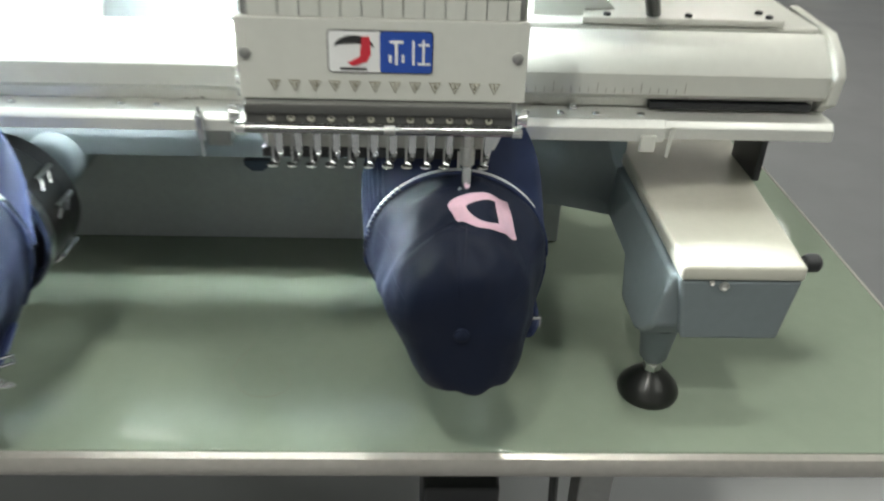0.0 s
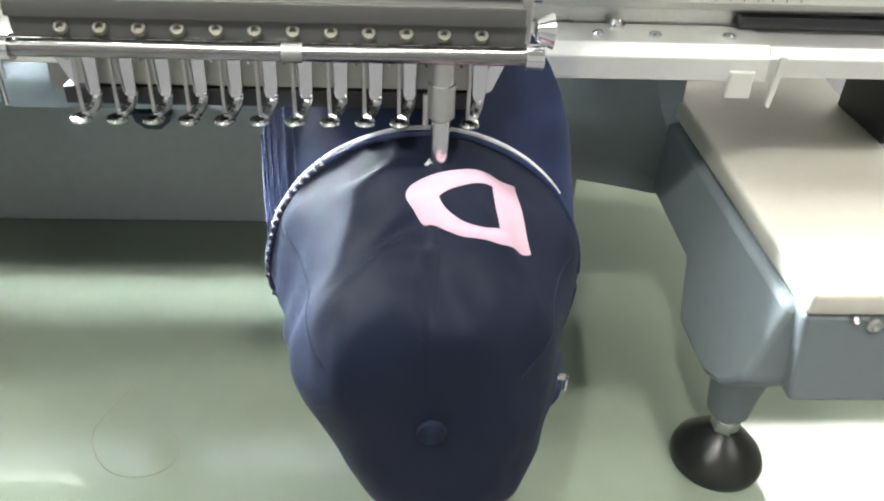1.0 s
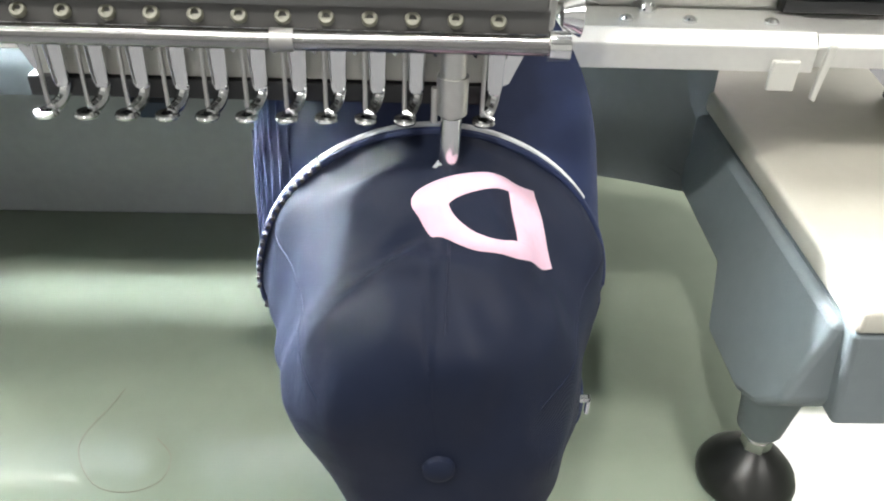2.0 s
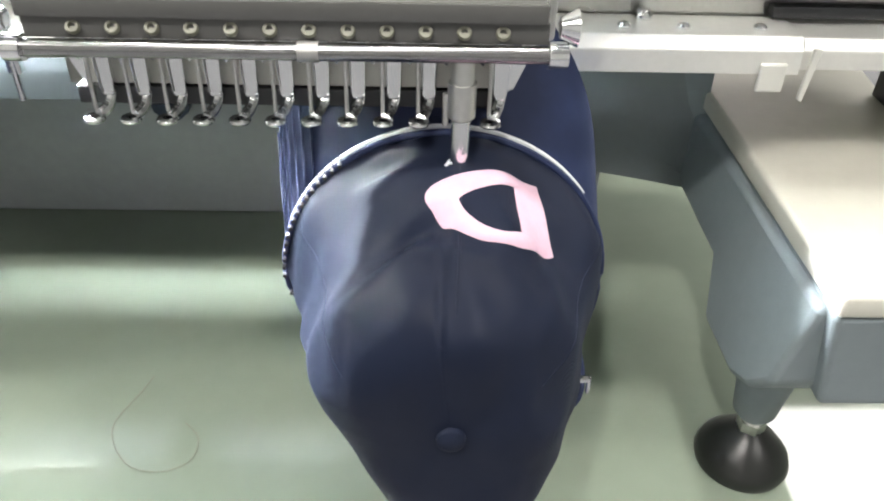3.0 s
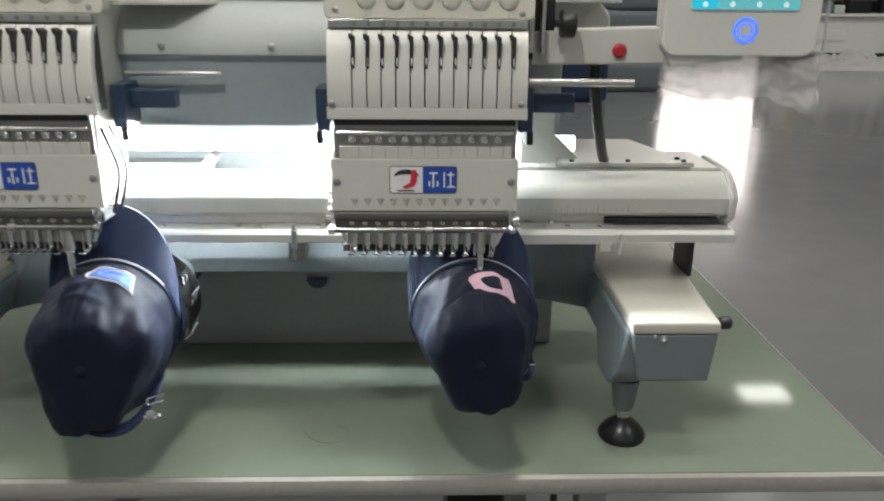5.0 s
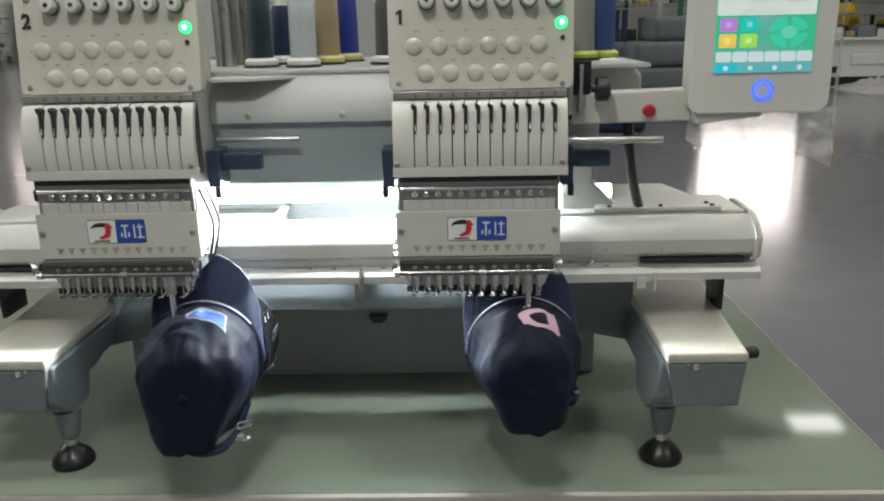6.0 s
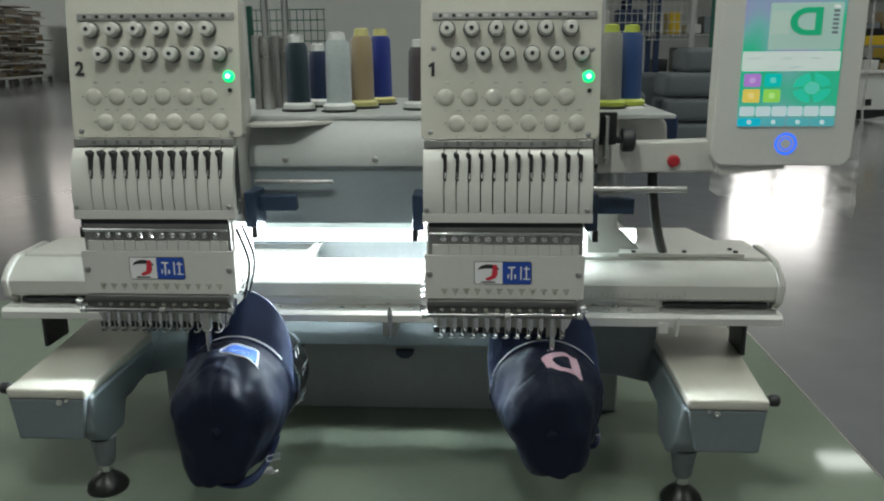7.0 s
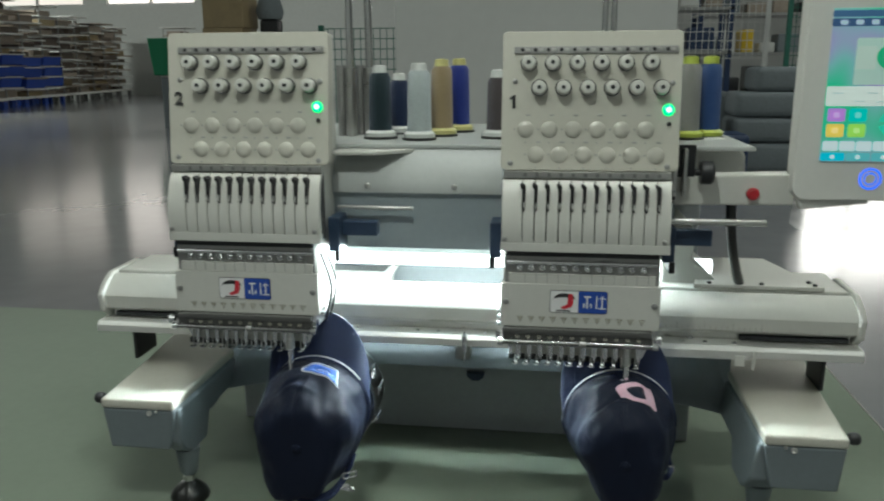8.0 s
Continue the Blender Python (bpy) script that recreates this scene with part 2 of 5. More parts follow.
# The first opening is added and unseen; the others are the hall's own windows.
WINDOWS = ((-36.0, -29.6), (-28.0, -22.2), (13.6, 21.0))
SILL_Z, HEAD_Z = 5.5, 10.8
wall_pieces = [box(-70, 45, 47, 47.4, 0, SILL_Z, 0), box(-70, 45, 47, 47.4, HEAD_Z, 13, 0)]
edges = [-70] + [v for w in WINDOWS for v in w] + [45]
for i in range(0, len(edges), 2):
    wall_pieces.append(box(edges[i], edges[i + 1], 47, 47.4, SILL_Z, HEAD_Z, 0))
solid("wall_north", join(*wall_pieces), WALLM, "pale hall wall with high windows", "wall", kind="structure")
# The first, dim glow only brightens the floor on the left.
DAY = (glow("dim_floor_fill", (1.0, 0.86, 0.80), 1.6), glow("hazy_daylight", (1.0, 0.86, 0.82), 3.0), glow("bright_daylight", (1.0, 0.90, 0.87), 15.0))
FRAME = mat("white_window_frame", (0.6, 0.6, 0.6), 0.5)
for k, (a, b) in enumerate(WINDOWS):
    win = thing("window_%d" % (k + 1), ((a + b) / 2, 47.2, SILL_Z), "large bright high hall window with white frame", "window", kind="structure")
    part("pane", box(a, b, 47.3, 47.34, SILL_Z, HEAD_Z, 0), DAY[k], win, "overexposed daylight pane")
    part("window_frame", join(box(a, b, 47.12, 47.2, SILL_Z, SILL_Z + 0.15, 0.01), box(a, b, 47.12, 47.2, HEAD_Z - 0.15, HEAD_Z, 0.01),
                              box((a + b) / 2 - 0.1, (a + b) / 2 + 0.1, 47.1, 47.2, SILL_Z, HEAD_Z, 0.01)), FRAME, win)

# ---- work table ----
TZ = 0.80
table = thing("work_table", (-0.2, 0.5, 0), "pale green laminate machine table with metal edge strip", "table")
part("tabletop", box(-2.3, 0.735, -0.045, 1.2, TZ - 0.03, TZ, 0.002), TABLE, table)
part("edge_strip", prism([(-0.046, TZ - 0.001), (-0.054, TZ - 0.004), (-0.058, TZ - 0.012), (-0.058, TZ - 0.024), (-0.053, TZ - 0.032), (-0.046, TZ - 0.034)], "x", -2.3, 0.738), EDGE, table, "rounded metal front edge")
part("edge_strip", box(0.7355, 0.741, -0.046, 1.2, TZ - 0.032, TZ - 0.001, 0.0015), EDGE, table)
for x in (-2.1, -0.9, 0.30):
    for y in (0.12, 1.0):
        part("leg", box(x - 0.025, x + 0.025, y - 0.025, y + 0.025, 0, TZ - 0.03, 0.003), DULL, table)
part("rail", box(-2.1, 0.3, 0.10, 0.14, 0.66, 0.72, 0.003), DULL, table)
box_thing = thing("control_box", (0.12, 0.25, 0), "black machine control box standing under the table", "box")
part("body", box(0.05, 0.17, 0.15, 0.5, 0.0, 0.52, 0.006), BLACK, box_thing)
part("front_plate", box(0.06, 0.16, 0.144, 0.149, 0.05, 0.48, 0.002), GREY, box_thing)
solid("power_cable", cord(spline([(0.21, 0.0, 0.76), (0.215, -0.01, 0.6), (0.235, 0.02, 0.3), (0.25, 0.08, 0.012), (0.4, 0.3, 0.008)]), 0.006), RUBBER, "black power cable hanging under the table", "cable")

# ---- machine body ----
machine = thing("machine_frame", (-0.2, 0.5, TZ), "blue-grey cast embroidery machine frame with cream lids", "embroidery machine")
part("base_wall", prism([(0.43, TZ), (0.43, 1.10), (0.46, 1.14), (0.46, 1.46), (0.86, 1.46), (0.86, TZ)], "x", -0.78, 0.27, 0.004), BACKWALL, machine, "glossy blue-grey back wall")
# Solid dark piece in place of a reflection in the glossy wall.
part("wall_reflection", prism([(-0.234, 0.948), (-0.192, 0.948), (-0.194, 0.939), (-0.205, 0.930), (-0.221, 0.930), (-0.232, 0.939)], "y", 0.414, 0.4295, 0.001), NAVYPL, machine, "small dark piece standing in for a reflection on the wall")
upper = part("upper_housing", prism([(0.135, 1.305), (0.128, 1.405), (0.122, 1.412), (0.122, 1.432), (0.16, 1.487), (0.56, 1.487), (0.56, 1.30)], "x", -0.715, 0.165, 0.002), PANEL, machine)
part("cover_plate", prism([(0.1195, 1.412), (0.1195, 1.433), (0.158, 1.4895), (0.158, 1.4875), (0.1215, 1.4315), (0.1215, 1.412)], "x", -0.45, -0.14), TRAY, upper)
for x in (-0.385, -0.225):
    part("screw", lathe([(0.0055, 0), (0.0055, 0.002), (0.003, 0.0035)], (x, 0.1195, 1.424), (0, -1, 0), 12), STEEL, upper)
part("guide_rod", rod((-0.44, 0.112, 1.385), (-0.30, 0.112, 1.385), 0.004), STEEL, upper)
part("spool_tray", box(-0.74, 0.30, 0.155, 0.70, 1.4895, 1.497, 0.002), TRAY, machine, "light grey thread spool tray")
part("side_plate", prism([(-0.445, 0.16), (-0.30, 0.16), (-0.37, 0.10), (-0.445, 0.10)], "z", 1.482, 1.4885, 0.001), WHITE, machine)
part("tray_end", prism([(0.20, 1.4975), (0.27, 1.5010), (0.300, 1.490), (0.318, 1.468), (0.320, 1.430), (0.20, 1.430)], "y", 0.30, 0.58, 0.006, 3), WHITE, machine, "white rounded tray end")
part("rear_housing", prism([(0.165, 1.20), (0.165, 1.335), (0.222, 1.335), (0.222, 1.275), (0.235, 1.265), (0.285, 1.215), (0.285, 1.20)], "y", 0.24, 0.5, 0.004), WHITE, machine)


bm = bmesh.new()
loops = [[bm.verts.new((x, 0.429, 0.992)), bm.verts.new((x, y - 0.006, z - 0.012)), bm.verts.new((x, y, 1.105)), bm.verts.new((x, 0.429, 1.105))]
         for x, y, z in ((-0.735, 0.275, 1.000), (-0.70, 0.296, 1.008), (-0.60, 0.305, 1.015), (-0.40, 0.306, 1.019), (-0.02, 0.306, 1.019), (0.18, 0.305, 1.015), (0.28, 0.296, 1.008), (0.315, 0.275, 1.000))]
for a, b in zip(loops, loops[1:]):
    for i in range(4):
        bm.faces.new((a[i], a[(i + 1) % 4], b[(i + 1) % 4], b[i]))
bm.faces.new(loops[0])
bm.faces.new(loops[-1])
bmesh.ops.recalc_face_normals(bm, faces=bm.faces)
part("cross_beam", bm, GREY, machine, "blue-grey cross beam between the arms")


def arm(sign, x_in, x_out, machine, inset):
    """One lower arm: cast side, front box, cream lid, web towards the cap cylinder, levelling foot."""
    X = lambda d: x_in + sign * d
    w = abs(x_out - x_in)

    def xs(a, b):
        return (min(X(a), X(b)), max(X(a), X(b)))
    bm = prism([(0.45, 0.965), (0.45, 1.016), (0.0, 1.016), (0.004, 0.945), (0.026, 0.919), (0.055, 0.904), (0.122, 0.903), (0.140, 0.955), (0.240, 0.957)], "x", *xs(-inset, 0.030), 0.0)
    for v in bm.verts:
        if v.co.z > 1.0:
            v.co.x += sign * (inset - 0.004)
    bmesh.ops.bevel(bm, geom=bm.edges[:], offset=0.006, segments=3, profile=0.5, affect="EDGES", clamp_overlap=True)
    a = part("arm", bm, GREY, machine, "blue-grey cast lower arm")
    # front box, narrower towards its bottom
    bm = bmesh.new()
    cs = []
    for z, f0, f1, yf, yb in ((0.936, 0.016, w - 0.006, -0.006, 0.20), (1.018, 0.0, w, -0.012, 0.43)):
        back = 0.045 if z > 1 else 0.0
        cs.append([bm.verts.new((X(f0), yf, z)), bm.verts.new((X(f1), yf, z)), bm.verts.new((X(f1 + back), yb, z)), bm.verts.new((X(f0), yb, z))])
    bm.faces.new(cs[0])
    bm.faces.new(cs[1])
    for i in range(4):
        j = (i + 1) % 4
        bm.faces.new((cs[0][i], cs[0][j], cs[1][j], cs[1][i]))
    bmesh.ops.recalc_face_normals(bm, faces=bm.faces)
    bmesh.ops.bevel(bm, geom=bm.edges[:], offset=0.004, segments=3, profile=0.5, affect="EDGES", clamp_overlap=True)
    part("front_box", bm, GREY, a)
    part("lid", prism([(X(-0.001), -0.014), (X(w + 0.001), -0.014), (X(w + 0.018), 0.2), (X(w + 0.046), 0.42), (X(-0.001), 0.42)], "z", 1.0185, 1.0365, 0.004, 3), CREAM, a, "cream enamel lid")
    for d, r in ((0.047, 0.0055), (0.033, 0.003)):
        part("screw", lathe([(r, 0), (r, 0.002), (r * 0.6, 0.0035), (r * 0.3, 0.002)], (X(d), -0.0125, 1.012 if r > 0.004 else 1.016), (0, -1, 0), 12), STEEL, a)
    part("knob", join(lathe([(0.004, 0), (0.004, 0.01)], (X(w), 0.012, 1.027), (sign, 0, 0), 12), lathe([(0.008, 0.008), (0.0105, 0.012), (0.0105, 0.022), (0.008, 0.025)], (X(w), 0.012, 1.027), (sign, 0, 0), 16)), BLACK, a, "black clamp knob")
    # hollow-curved web that runs in to the cap cylinder
    low = spline([(-0.16, 0.228, 0.985), (-0.106, 0.230, 0.979), (-0.060, 0.235, 0.969), (-0.016, 0.239, 0.958), (0.002, 0.240, 0.956)], 5)
    high = spline([(-0.16, 0.300, 1.098), (-0.100, 0.300, 1.098), (-0.050, 0.295, 1.088), (-0.012, 0.283, 1.055), (0.004, 0.268, 1.017)], 5)
    bm = bmesh.new()
    n = len(low)
    rows = [[(p.x, 0.43, 0.985) for p in low]]
    for k in range(7):
        f = k / 6
        row = []
        for p, q in zip(low, high):
            m = p.lerp(q, f)
            sag = math.sin(math.pi * f) * 0.012
            row.append((m.x + 0.4 * sag * min(1, max(0, (m.x + 0.08) / 0.05)), m.y + sag, m.z - 0.2 * sag))
        rows.append(row)
    rows.append([(q.x, 0.43, q.z) for q in high])
    grid = [[bm.verts.new((X(x + 0.018 - inset), y, z)) for x, y, z in row] for row in rows]
    for a0, b0 in zip(grid, grid[1:]):
        for i in range(n - 1):
            bm.faces.new((a0[i], a0[i + 1], b0[i + 1], b0[i]))
    bmesh.ops.holes_fill(bm, edges=[e for e in bm.edges if e.is_boundary])
    bmesh.ops.recalc_face_normals(bm, faces=bm.faces)
    part("web", bm, GREY, a, sharp=50)
    fx = X(0.018)
    part("foot_socket", lathe([(0.011, 0.848), (0.017, 0.856), (0.020, 0.880), (0.024, 0.906)], (fx, 0.066, 0), n=20), GREY, a)
    part("levelling_foot", lathe([(0.037, 0.0), (0.0385, 0.006), (0.036, 0.013), (0.026, 0.025), (0.014, 0.035), (0.009, 0.038)], (fx, 0.062, TZ), n=32), RUBBER, a, "black rubber levelling foot")
    part("stem", join(rod((fx, 0.062, TZ + 0.034), (fx, 0.064, 0.853), 0.0055), rod((fx, 0.063, 0.838), (fx, 0.063, 0.847), 0.0115, n=6), rod((fx, 0.063, 0.846), (fx, 0.063, 0.853), 0.009)), STEEL, a, "threaded steel stem with nut")
    return a


arm(1, 0.313, 0.444, machine, 0.018)
arm(-1, -0.733, -0.873, machine, 0.0)

tube = thing("led_tube", (-0.30, 0.21, 1.258), "bright white tube light under the machine housing", "lamp")
part("diffuser", rod((-0.68, 0.26, 1.256), (0.26, 0.26, 1.256), 0.014), TUBE, tube)
part("holder", box(-0.70, 0.155, 0.235, 0.285, 1.272, 1.2985, 0.002), WHITE, tube)

part("bracket", prism([(-0.60, 1.135), (-0.60, 1.195), (-0.405, 1.195), (-0.39, 1.21), (-0.38, 1.21), (-0.395, 1.185), (-0.40, 1.135)], "y", 0.36, 0.40, 0.002), WHITE, machine)
part("bracket_edge", prism([(-0.60, 1.1955), (-0.60, 1.200), (-0.41, 1.200), (-0.392, 1.216), (-0.382, 1.216), (-0.405, 1.1955)], "y", 0.355, 0.40), DULL, machine)

# ---- travelling beam ----
beam = thing("travelling_beam", (-0.22, 0.2, 1.03), "white enamel travelling beam with steel rail", "machine beam")
PROF = [(0.168, 1.152), (0.158, 1.156), (0.152, 1.162), (0.150, 1.186), (0.156, 1.194), (0.185, 1.218), (0.196, 1.222), (0.206, 1.220), (0.208, 1.125), (0.185, 1.125), (0.185, 1.152)]
part("beam_profile", prism(PROF, "x", -0.945, 0.50, 0.0), WHITE, beam, sharp=20)
for a, b in ((0.13, 0.50), (-0.945, -0.66)):
    part("rear_cover", box(a, b, 0.2085, 0.352, 1.125, 1.226, 0.004), WHITE, beam)
for s, x in ((-1, -0.945), (1, 0.50)):
    part("end_cap", prism(((0.160, 1.146), (0.146, 1.154), (0.142, 1.190), (0.160, 1.210), (0.190, 1.227), (0.300, 1.230), (0.306, 1.222), (0.306, 1.12), (0.19, 1.12)), "x", min(x, x + s * 0.012), max(x, x + s * 0.012), 0.003), WHITE, beam)
part("slot", box(-0.94, 0.495, 0.170, 0.184, 1.139, 1.1515, 0), STEEL, beam, "steel guide under the beam")
part("belt", box(0.30, 0.49, 0.158, 0.169, 1.1425, 1.1505, 0.001), BLACK, beam)
part("belt", box(-0.93, -0.72, 0.158, 0.169, 1.1425, 1.1505, 0.001), BLACK, beam)
rail = part("rail", prism([(0.128, 1.118), (0.128, 1.131), (0.134, 1.1385), (0.19, 1.1385), (0.19, 1.118)], "x", -0.955, 0.508, 0.001), ALU, beam, "bright aluminium front rail")
part("rail_plate", prism([(0.122, 1.117), (0.122, 1.133), (0.130, 1.141), (0.168, 1.141), (0.168, 1.1388), (0.1275, 1.1388), (0.1275, 1.117)], "x", 0.10, 0.312, 0.0008), ALU, rail)
for x in (0.155, 0.195, 0.235, 0.287):
    part("screw", lathe([(0.0045, 0), (0.0045, 0.0015), (0.003, 0.003)], (x, 0.142, 1.141), n=12), CHROME, rail)
part("screw", lathe([(0.006, 0), (0.006, 0.003), (0.004, 0.006)], (0.212, 0.160, 1.141), n=12), CHROME, rail)
part("stop_clip", box(0.284, 0.302, 0.1175, 0.1215, 1.106, 1.126, 0.0015), WHITE, rail)
part("stop_clip", prism([(0.318, 1.135), (0.323, 1.135), (0.319, 1.098), (0.3155, 1.10)], "y", 0.120, 0.1235, 0.0006), WHITE, rail)
# Added plate, not seen: keeps the tube's light off the table.
part("rear_light_stop", box(-0.945, 0.50, 0.190, 0.275, 1.108, 1.1245, 0.0), STEEL, beam)
# Unseen block, added to interrupt the tube light between two table patches.
part("centre_light_block", join(box(-0.262, -0.188, 0.256, 0.300, 1.086, 1.104, 0.002), box(-0.24, -0.21, 0.262, 0.298, 1.04, 1.0855, 0.002)), DULL, beam)
part("rail_clamp", join(box(-0.211, -0.202, 0.119, 0.127, 1.110, 1.142, 0.001), rod((-0.2065, 0.120, 1.092), (-0.2065, 0.120, 1.15), 0.0022), rod((-0.2065, 0.112, 1.14), (-0.2065, 0.125, 1.14), 0.003)), CHROME, rail, "small chrome rail clamp")
for x in (-0.50, -0.42, -0.30, -0.26, -0.17):
    part("screw", lathe([(0.004, 0), (0.004, 0.0015), (0.0025, 0.003)], (x, 0.150, 1.1385), n=12), CHROME, rail)
for i in range(41):
    x = 0.135 + i * 0.005
    h = 0.012 if i % 10 == 0 else (0.009 if i % 5 == 0 else 0.006)
    if i % 2 == 0:
        part("scale_mark", box(x - 0.0002, x + 0.0002, 0.1494, 0.1502, 1.164, 1.164 + h, 0), BROWNINK, beam)
top_plate = part("top_plate", prism([(0.22, 0.205), (0.455, 0.205), (0.40, 0.43), (0.27, 0.43)], "z", 1.2265, 1.234, 0.001), WHITE, beam)
for x, y in ((0.25, 0.215), (0.345, 0.215), (0.44, 0.215), (0.435, 0.235)):
    part("bolt", lathe([(0.0045, 0), (0.0045, 0.003), (0.002, 0.004)], (x, y, 1.234), n=12), BLACK, top_plate)
for x in (0.462, -0.912):
    part("post", box(x - 0.004, x + 0.004, 0.190, 0.270, 1.037, 1.117, 0.001), BLACK, beam, "dark support post")


# ---- embroidery heads ----
def px(i):
    return 0.099 - 0.0183 * i


def embroidery_head():
    h = thing("embroidery_head", (0.0, 0.1, 1.13), "white twelve-needle embroidery head with green light", "embroidery head", "embroidery heads")
    shell = part("shell", prism([(0.012, 1.212), (0.012, 1.335), (0.03, 1.46), (0.05, 1.47), (0.075, 1.69), (0.16, 1.69), (0.16, 1.36), (0.118, 1.30), (0.118, 1.212)], "x", -0.128, 0.130, 0.003), WHITE, h)
    # lower plate with print
    plate = part("front_plate", box(-0.131, 0.132, 0.0, 0.012, 1.206, 1.281, 0.0012), WHITE, h)
    for x in (-0.1225, 0.1225):
        part("screw", lathe([(0.0052, 0), (0.0052, 0.002), (0.003, 0.0032)], (x, 0.0, 1.249), (0, -1, 0), 14), DULL, plate)
    part("badge", prism(rounded(-0.049, 0.046, 1.2325, 1.2715, 0.004), "y", -0.0008, 0.0), INK, plate, "printed blue and white badge")
    part("badge_field", prism(rounded(-0.048, 0.0, 1.2335, 1.2705, 0.003), "y", -0.0013, -0.0007), LOGO_WHITE, plate)
    part("badge_field", prism(rounded(-0.002, 0.045, 1.2335, 1.2705, 0.003), "y", -0.0015, -0.0007), LOGO_BLUE, plate)
    sw = [(-0.043 + 0.020 * (1 - math.cos(t)) * 0.9, 1.256 + 0.011 * math.sin(t)) for t in [i * math.pi / 8 for i in range(9)]]
    part("badge_mark", prism(sw + [(x, 1.256 + (z - 1.256) * 0.35) for x, z in sw[::-1][1:-1]], "y", -0.0018, -0.0012), INK, plate)
    part("badge_mark", prism([(-0.018, 1.266), (-0.011, 1.266), (-0.010, 1.250), (-0.014, 1.243), (-0.026, 1.239), (-0.031, 1.242), (-0.020, 1.248)], "y", -0.0020, -0.0012), LOGO_RED, plate)
    part("badge_mark", box(-0.038, -0.014, -0.0018, -0.0012, 1.2355, 1.2375, 0), INK, plate)
    strokes = [(0.007, 0.019, 1.2605, 1.2630), (0.0115, 0.0140, 1.2410, 1.2605), (0.006, 0.0085, 1.2430, 1.2500), (0.0175, 0.020, 1.2430, 1.2500), (0.0270, 0.0292, 1.2410, 1.2630), (0.0325, 0.0425, 1.2585, 1.2605), (0.0360, 0.0382, 1.2430, 1.2640), (0.0320, 0.0435, 1.2410, 1.2430)]
    part("badge_stroke", join(*[box(a, b, -0.0020, -0.0014, c, d, 0) for a, b, c, d in strokes]), LOGO_WHITE, plate)
    for i in range(12):
        x = px(i) + 0.004
        part("needle_mark", prism([(x - 0.0056, 1.2245), (x + 0.0056, 1.2245), (x, 1.2135)], "y", -0.0006, 0.0), BROWNINK, plate)
        part("needle_mark_field", prism([(x - 0.0042, 1.2237), (x + 0.0042, 1.2237), (x, 1.2153)], "y", -0.0010, -0.0003), CREAM, plate)
        part("needle_number", letters(str(i + 1), 0.0062, facing(x, -0.0011, 1.2207)), BROWNINK, plate)
    # thread window between plate and cover
    recess = part("thread_window", box(-0.125, 0.127, 0.006, 0.020, 1.281, 1.339, 0.001), DULL, h)
    part("lower_lip", box(-0.118, 0.122, 0.0015, 0.006, 1.281, 1.299, 0.001), WHITE, recess)
    part("bar", rod((-0.122, 0.001, 1.318), (0.124, 0.001, 1.318), 0.0035), CHROME, recess)
    part("bar", box(-0.124, 0.126, 0.001, 0.006, 1.328, 1.336, 0.001), BLACK, recess)
    for i in range(12):
        x = px(i) + 0.003
        part("thread_spring", join(lathe([(0.0035, 0), (0.0055, 0.003), (0.0055, 0.006), (0.003, 0.009)], (x, 0.006, 1.309), (0, -1, 0), 12), rod((x - 0.006, 0.0, 1.312), (x + 0.004, -0.002, 1.305), 0.0009, n=6)), CHROME, recess)
        part("partition", box(x + 0.0080, x + 0.0088, 0.0005, 0.006, 1.283, 1.302, 0), DULL, recess)
    # upper cover made of fingers with slots between
    cov = [(0.030, 1.340), (-0.002, 1.340), (-0.004, 1.352), (-0.006, 1.375), (-0.003, 1.405), (0.006, 1.435), (0.016, 1.452), (0.030, 1.456)]
    # Near-black backing gives the shade between the white cover fingers.
    cover_back = part("take_up_cover", prism([(0.032, 1.340), (0.010, 1.342), (0.008, 1.40), (0.018, 1.44), (0.032, 1.455)], "x", -0.132, 0.141), RECESS_SHADE, h, "white slotted take-up cover")
    xs = [-0.132] + [0.118 - 0.0196 * i for i in range(11, -1, -1)] + [0.141]
    for a, b in zip(xs, xs[1:]):
        part("cover_finger", prism(cov, "x", a + 0.0009, b - 0.0009, 0.0), WHITE, cover_back, sharp=50)
    part("cover_sill", box(-0.1325, 0.1415, -0.0045, 0.010, 1.337, 1.352, 0.001), WHITE, cover_back)
    for i in range(12):
        x = 0.118 - 0.0196 * i
        # The notch is a filled dark piece, its shade put into the colour.
        part("take_up_notch", prism([(x - 0.0012, 1.408), (x + 0.0038, 1.404), (x + 0.0045, 1.446), (x - 0.0035, 1.450), (x - 0.0032, 1.444), (x, 1.440)], "y", -0.0045, 0.014), RECESS_SHADE, cover_back)
        part("take_up_lever", join(rod((x + 0.002, -0.006, 1.412), (x + 0.0022, 0.004, 1.440), 0.0013, n=8), lathe([(0.0026, -0.001), (0.0026, 0.001)], (x + 0.002, -0.006, 1.411), (1, 0, 0), 10)), STEEL, cover_back)
    for x in (-0.126, 0.132):
        part("screw", lathe([(0.0042, 0), (0.0042, 0.0015), (0.002, 0.003)], (x, -0.0052, 1.358), (0, -1, 0), 12), DULL, cover_back)
    part("steel_strip", box(-0.130, 0.140, 0.018, 0.030, 1.4565, 1.4675, 0.0008), STEEL, h)
    for i in range(12):
        part("strip_hole", box(0.118 - 0.0196 * i, 0.1235 - 0.0196 * i, 0.0172, 0.0185, 1.459, 1.465, 0), DULL, h)
    # tension panel, leaning back
    lean = math.degrees(math.atan2(0.026, 0.222))
    turn = pose(0.006, 0.034, 1.468, -lean, 0, 0)

    def on_panel(bm):
        bmesh.ops.transform(bm, matrix=turn, verts=bm.verts)
        return bm
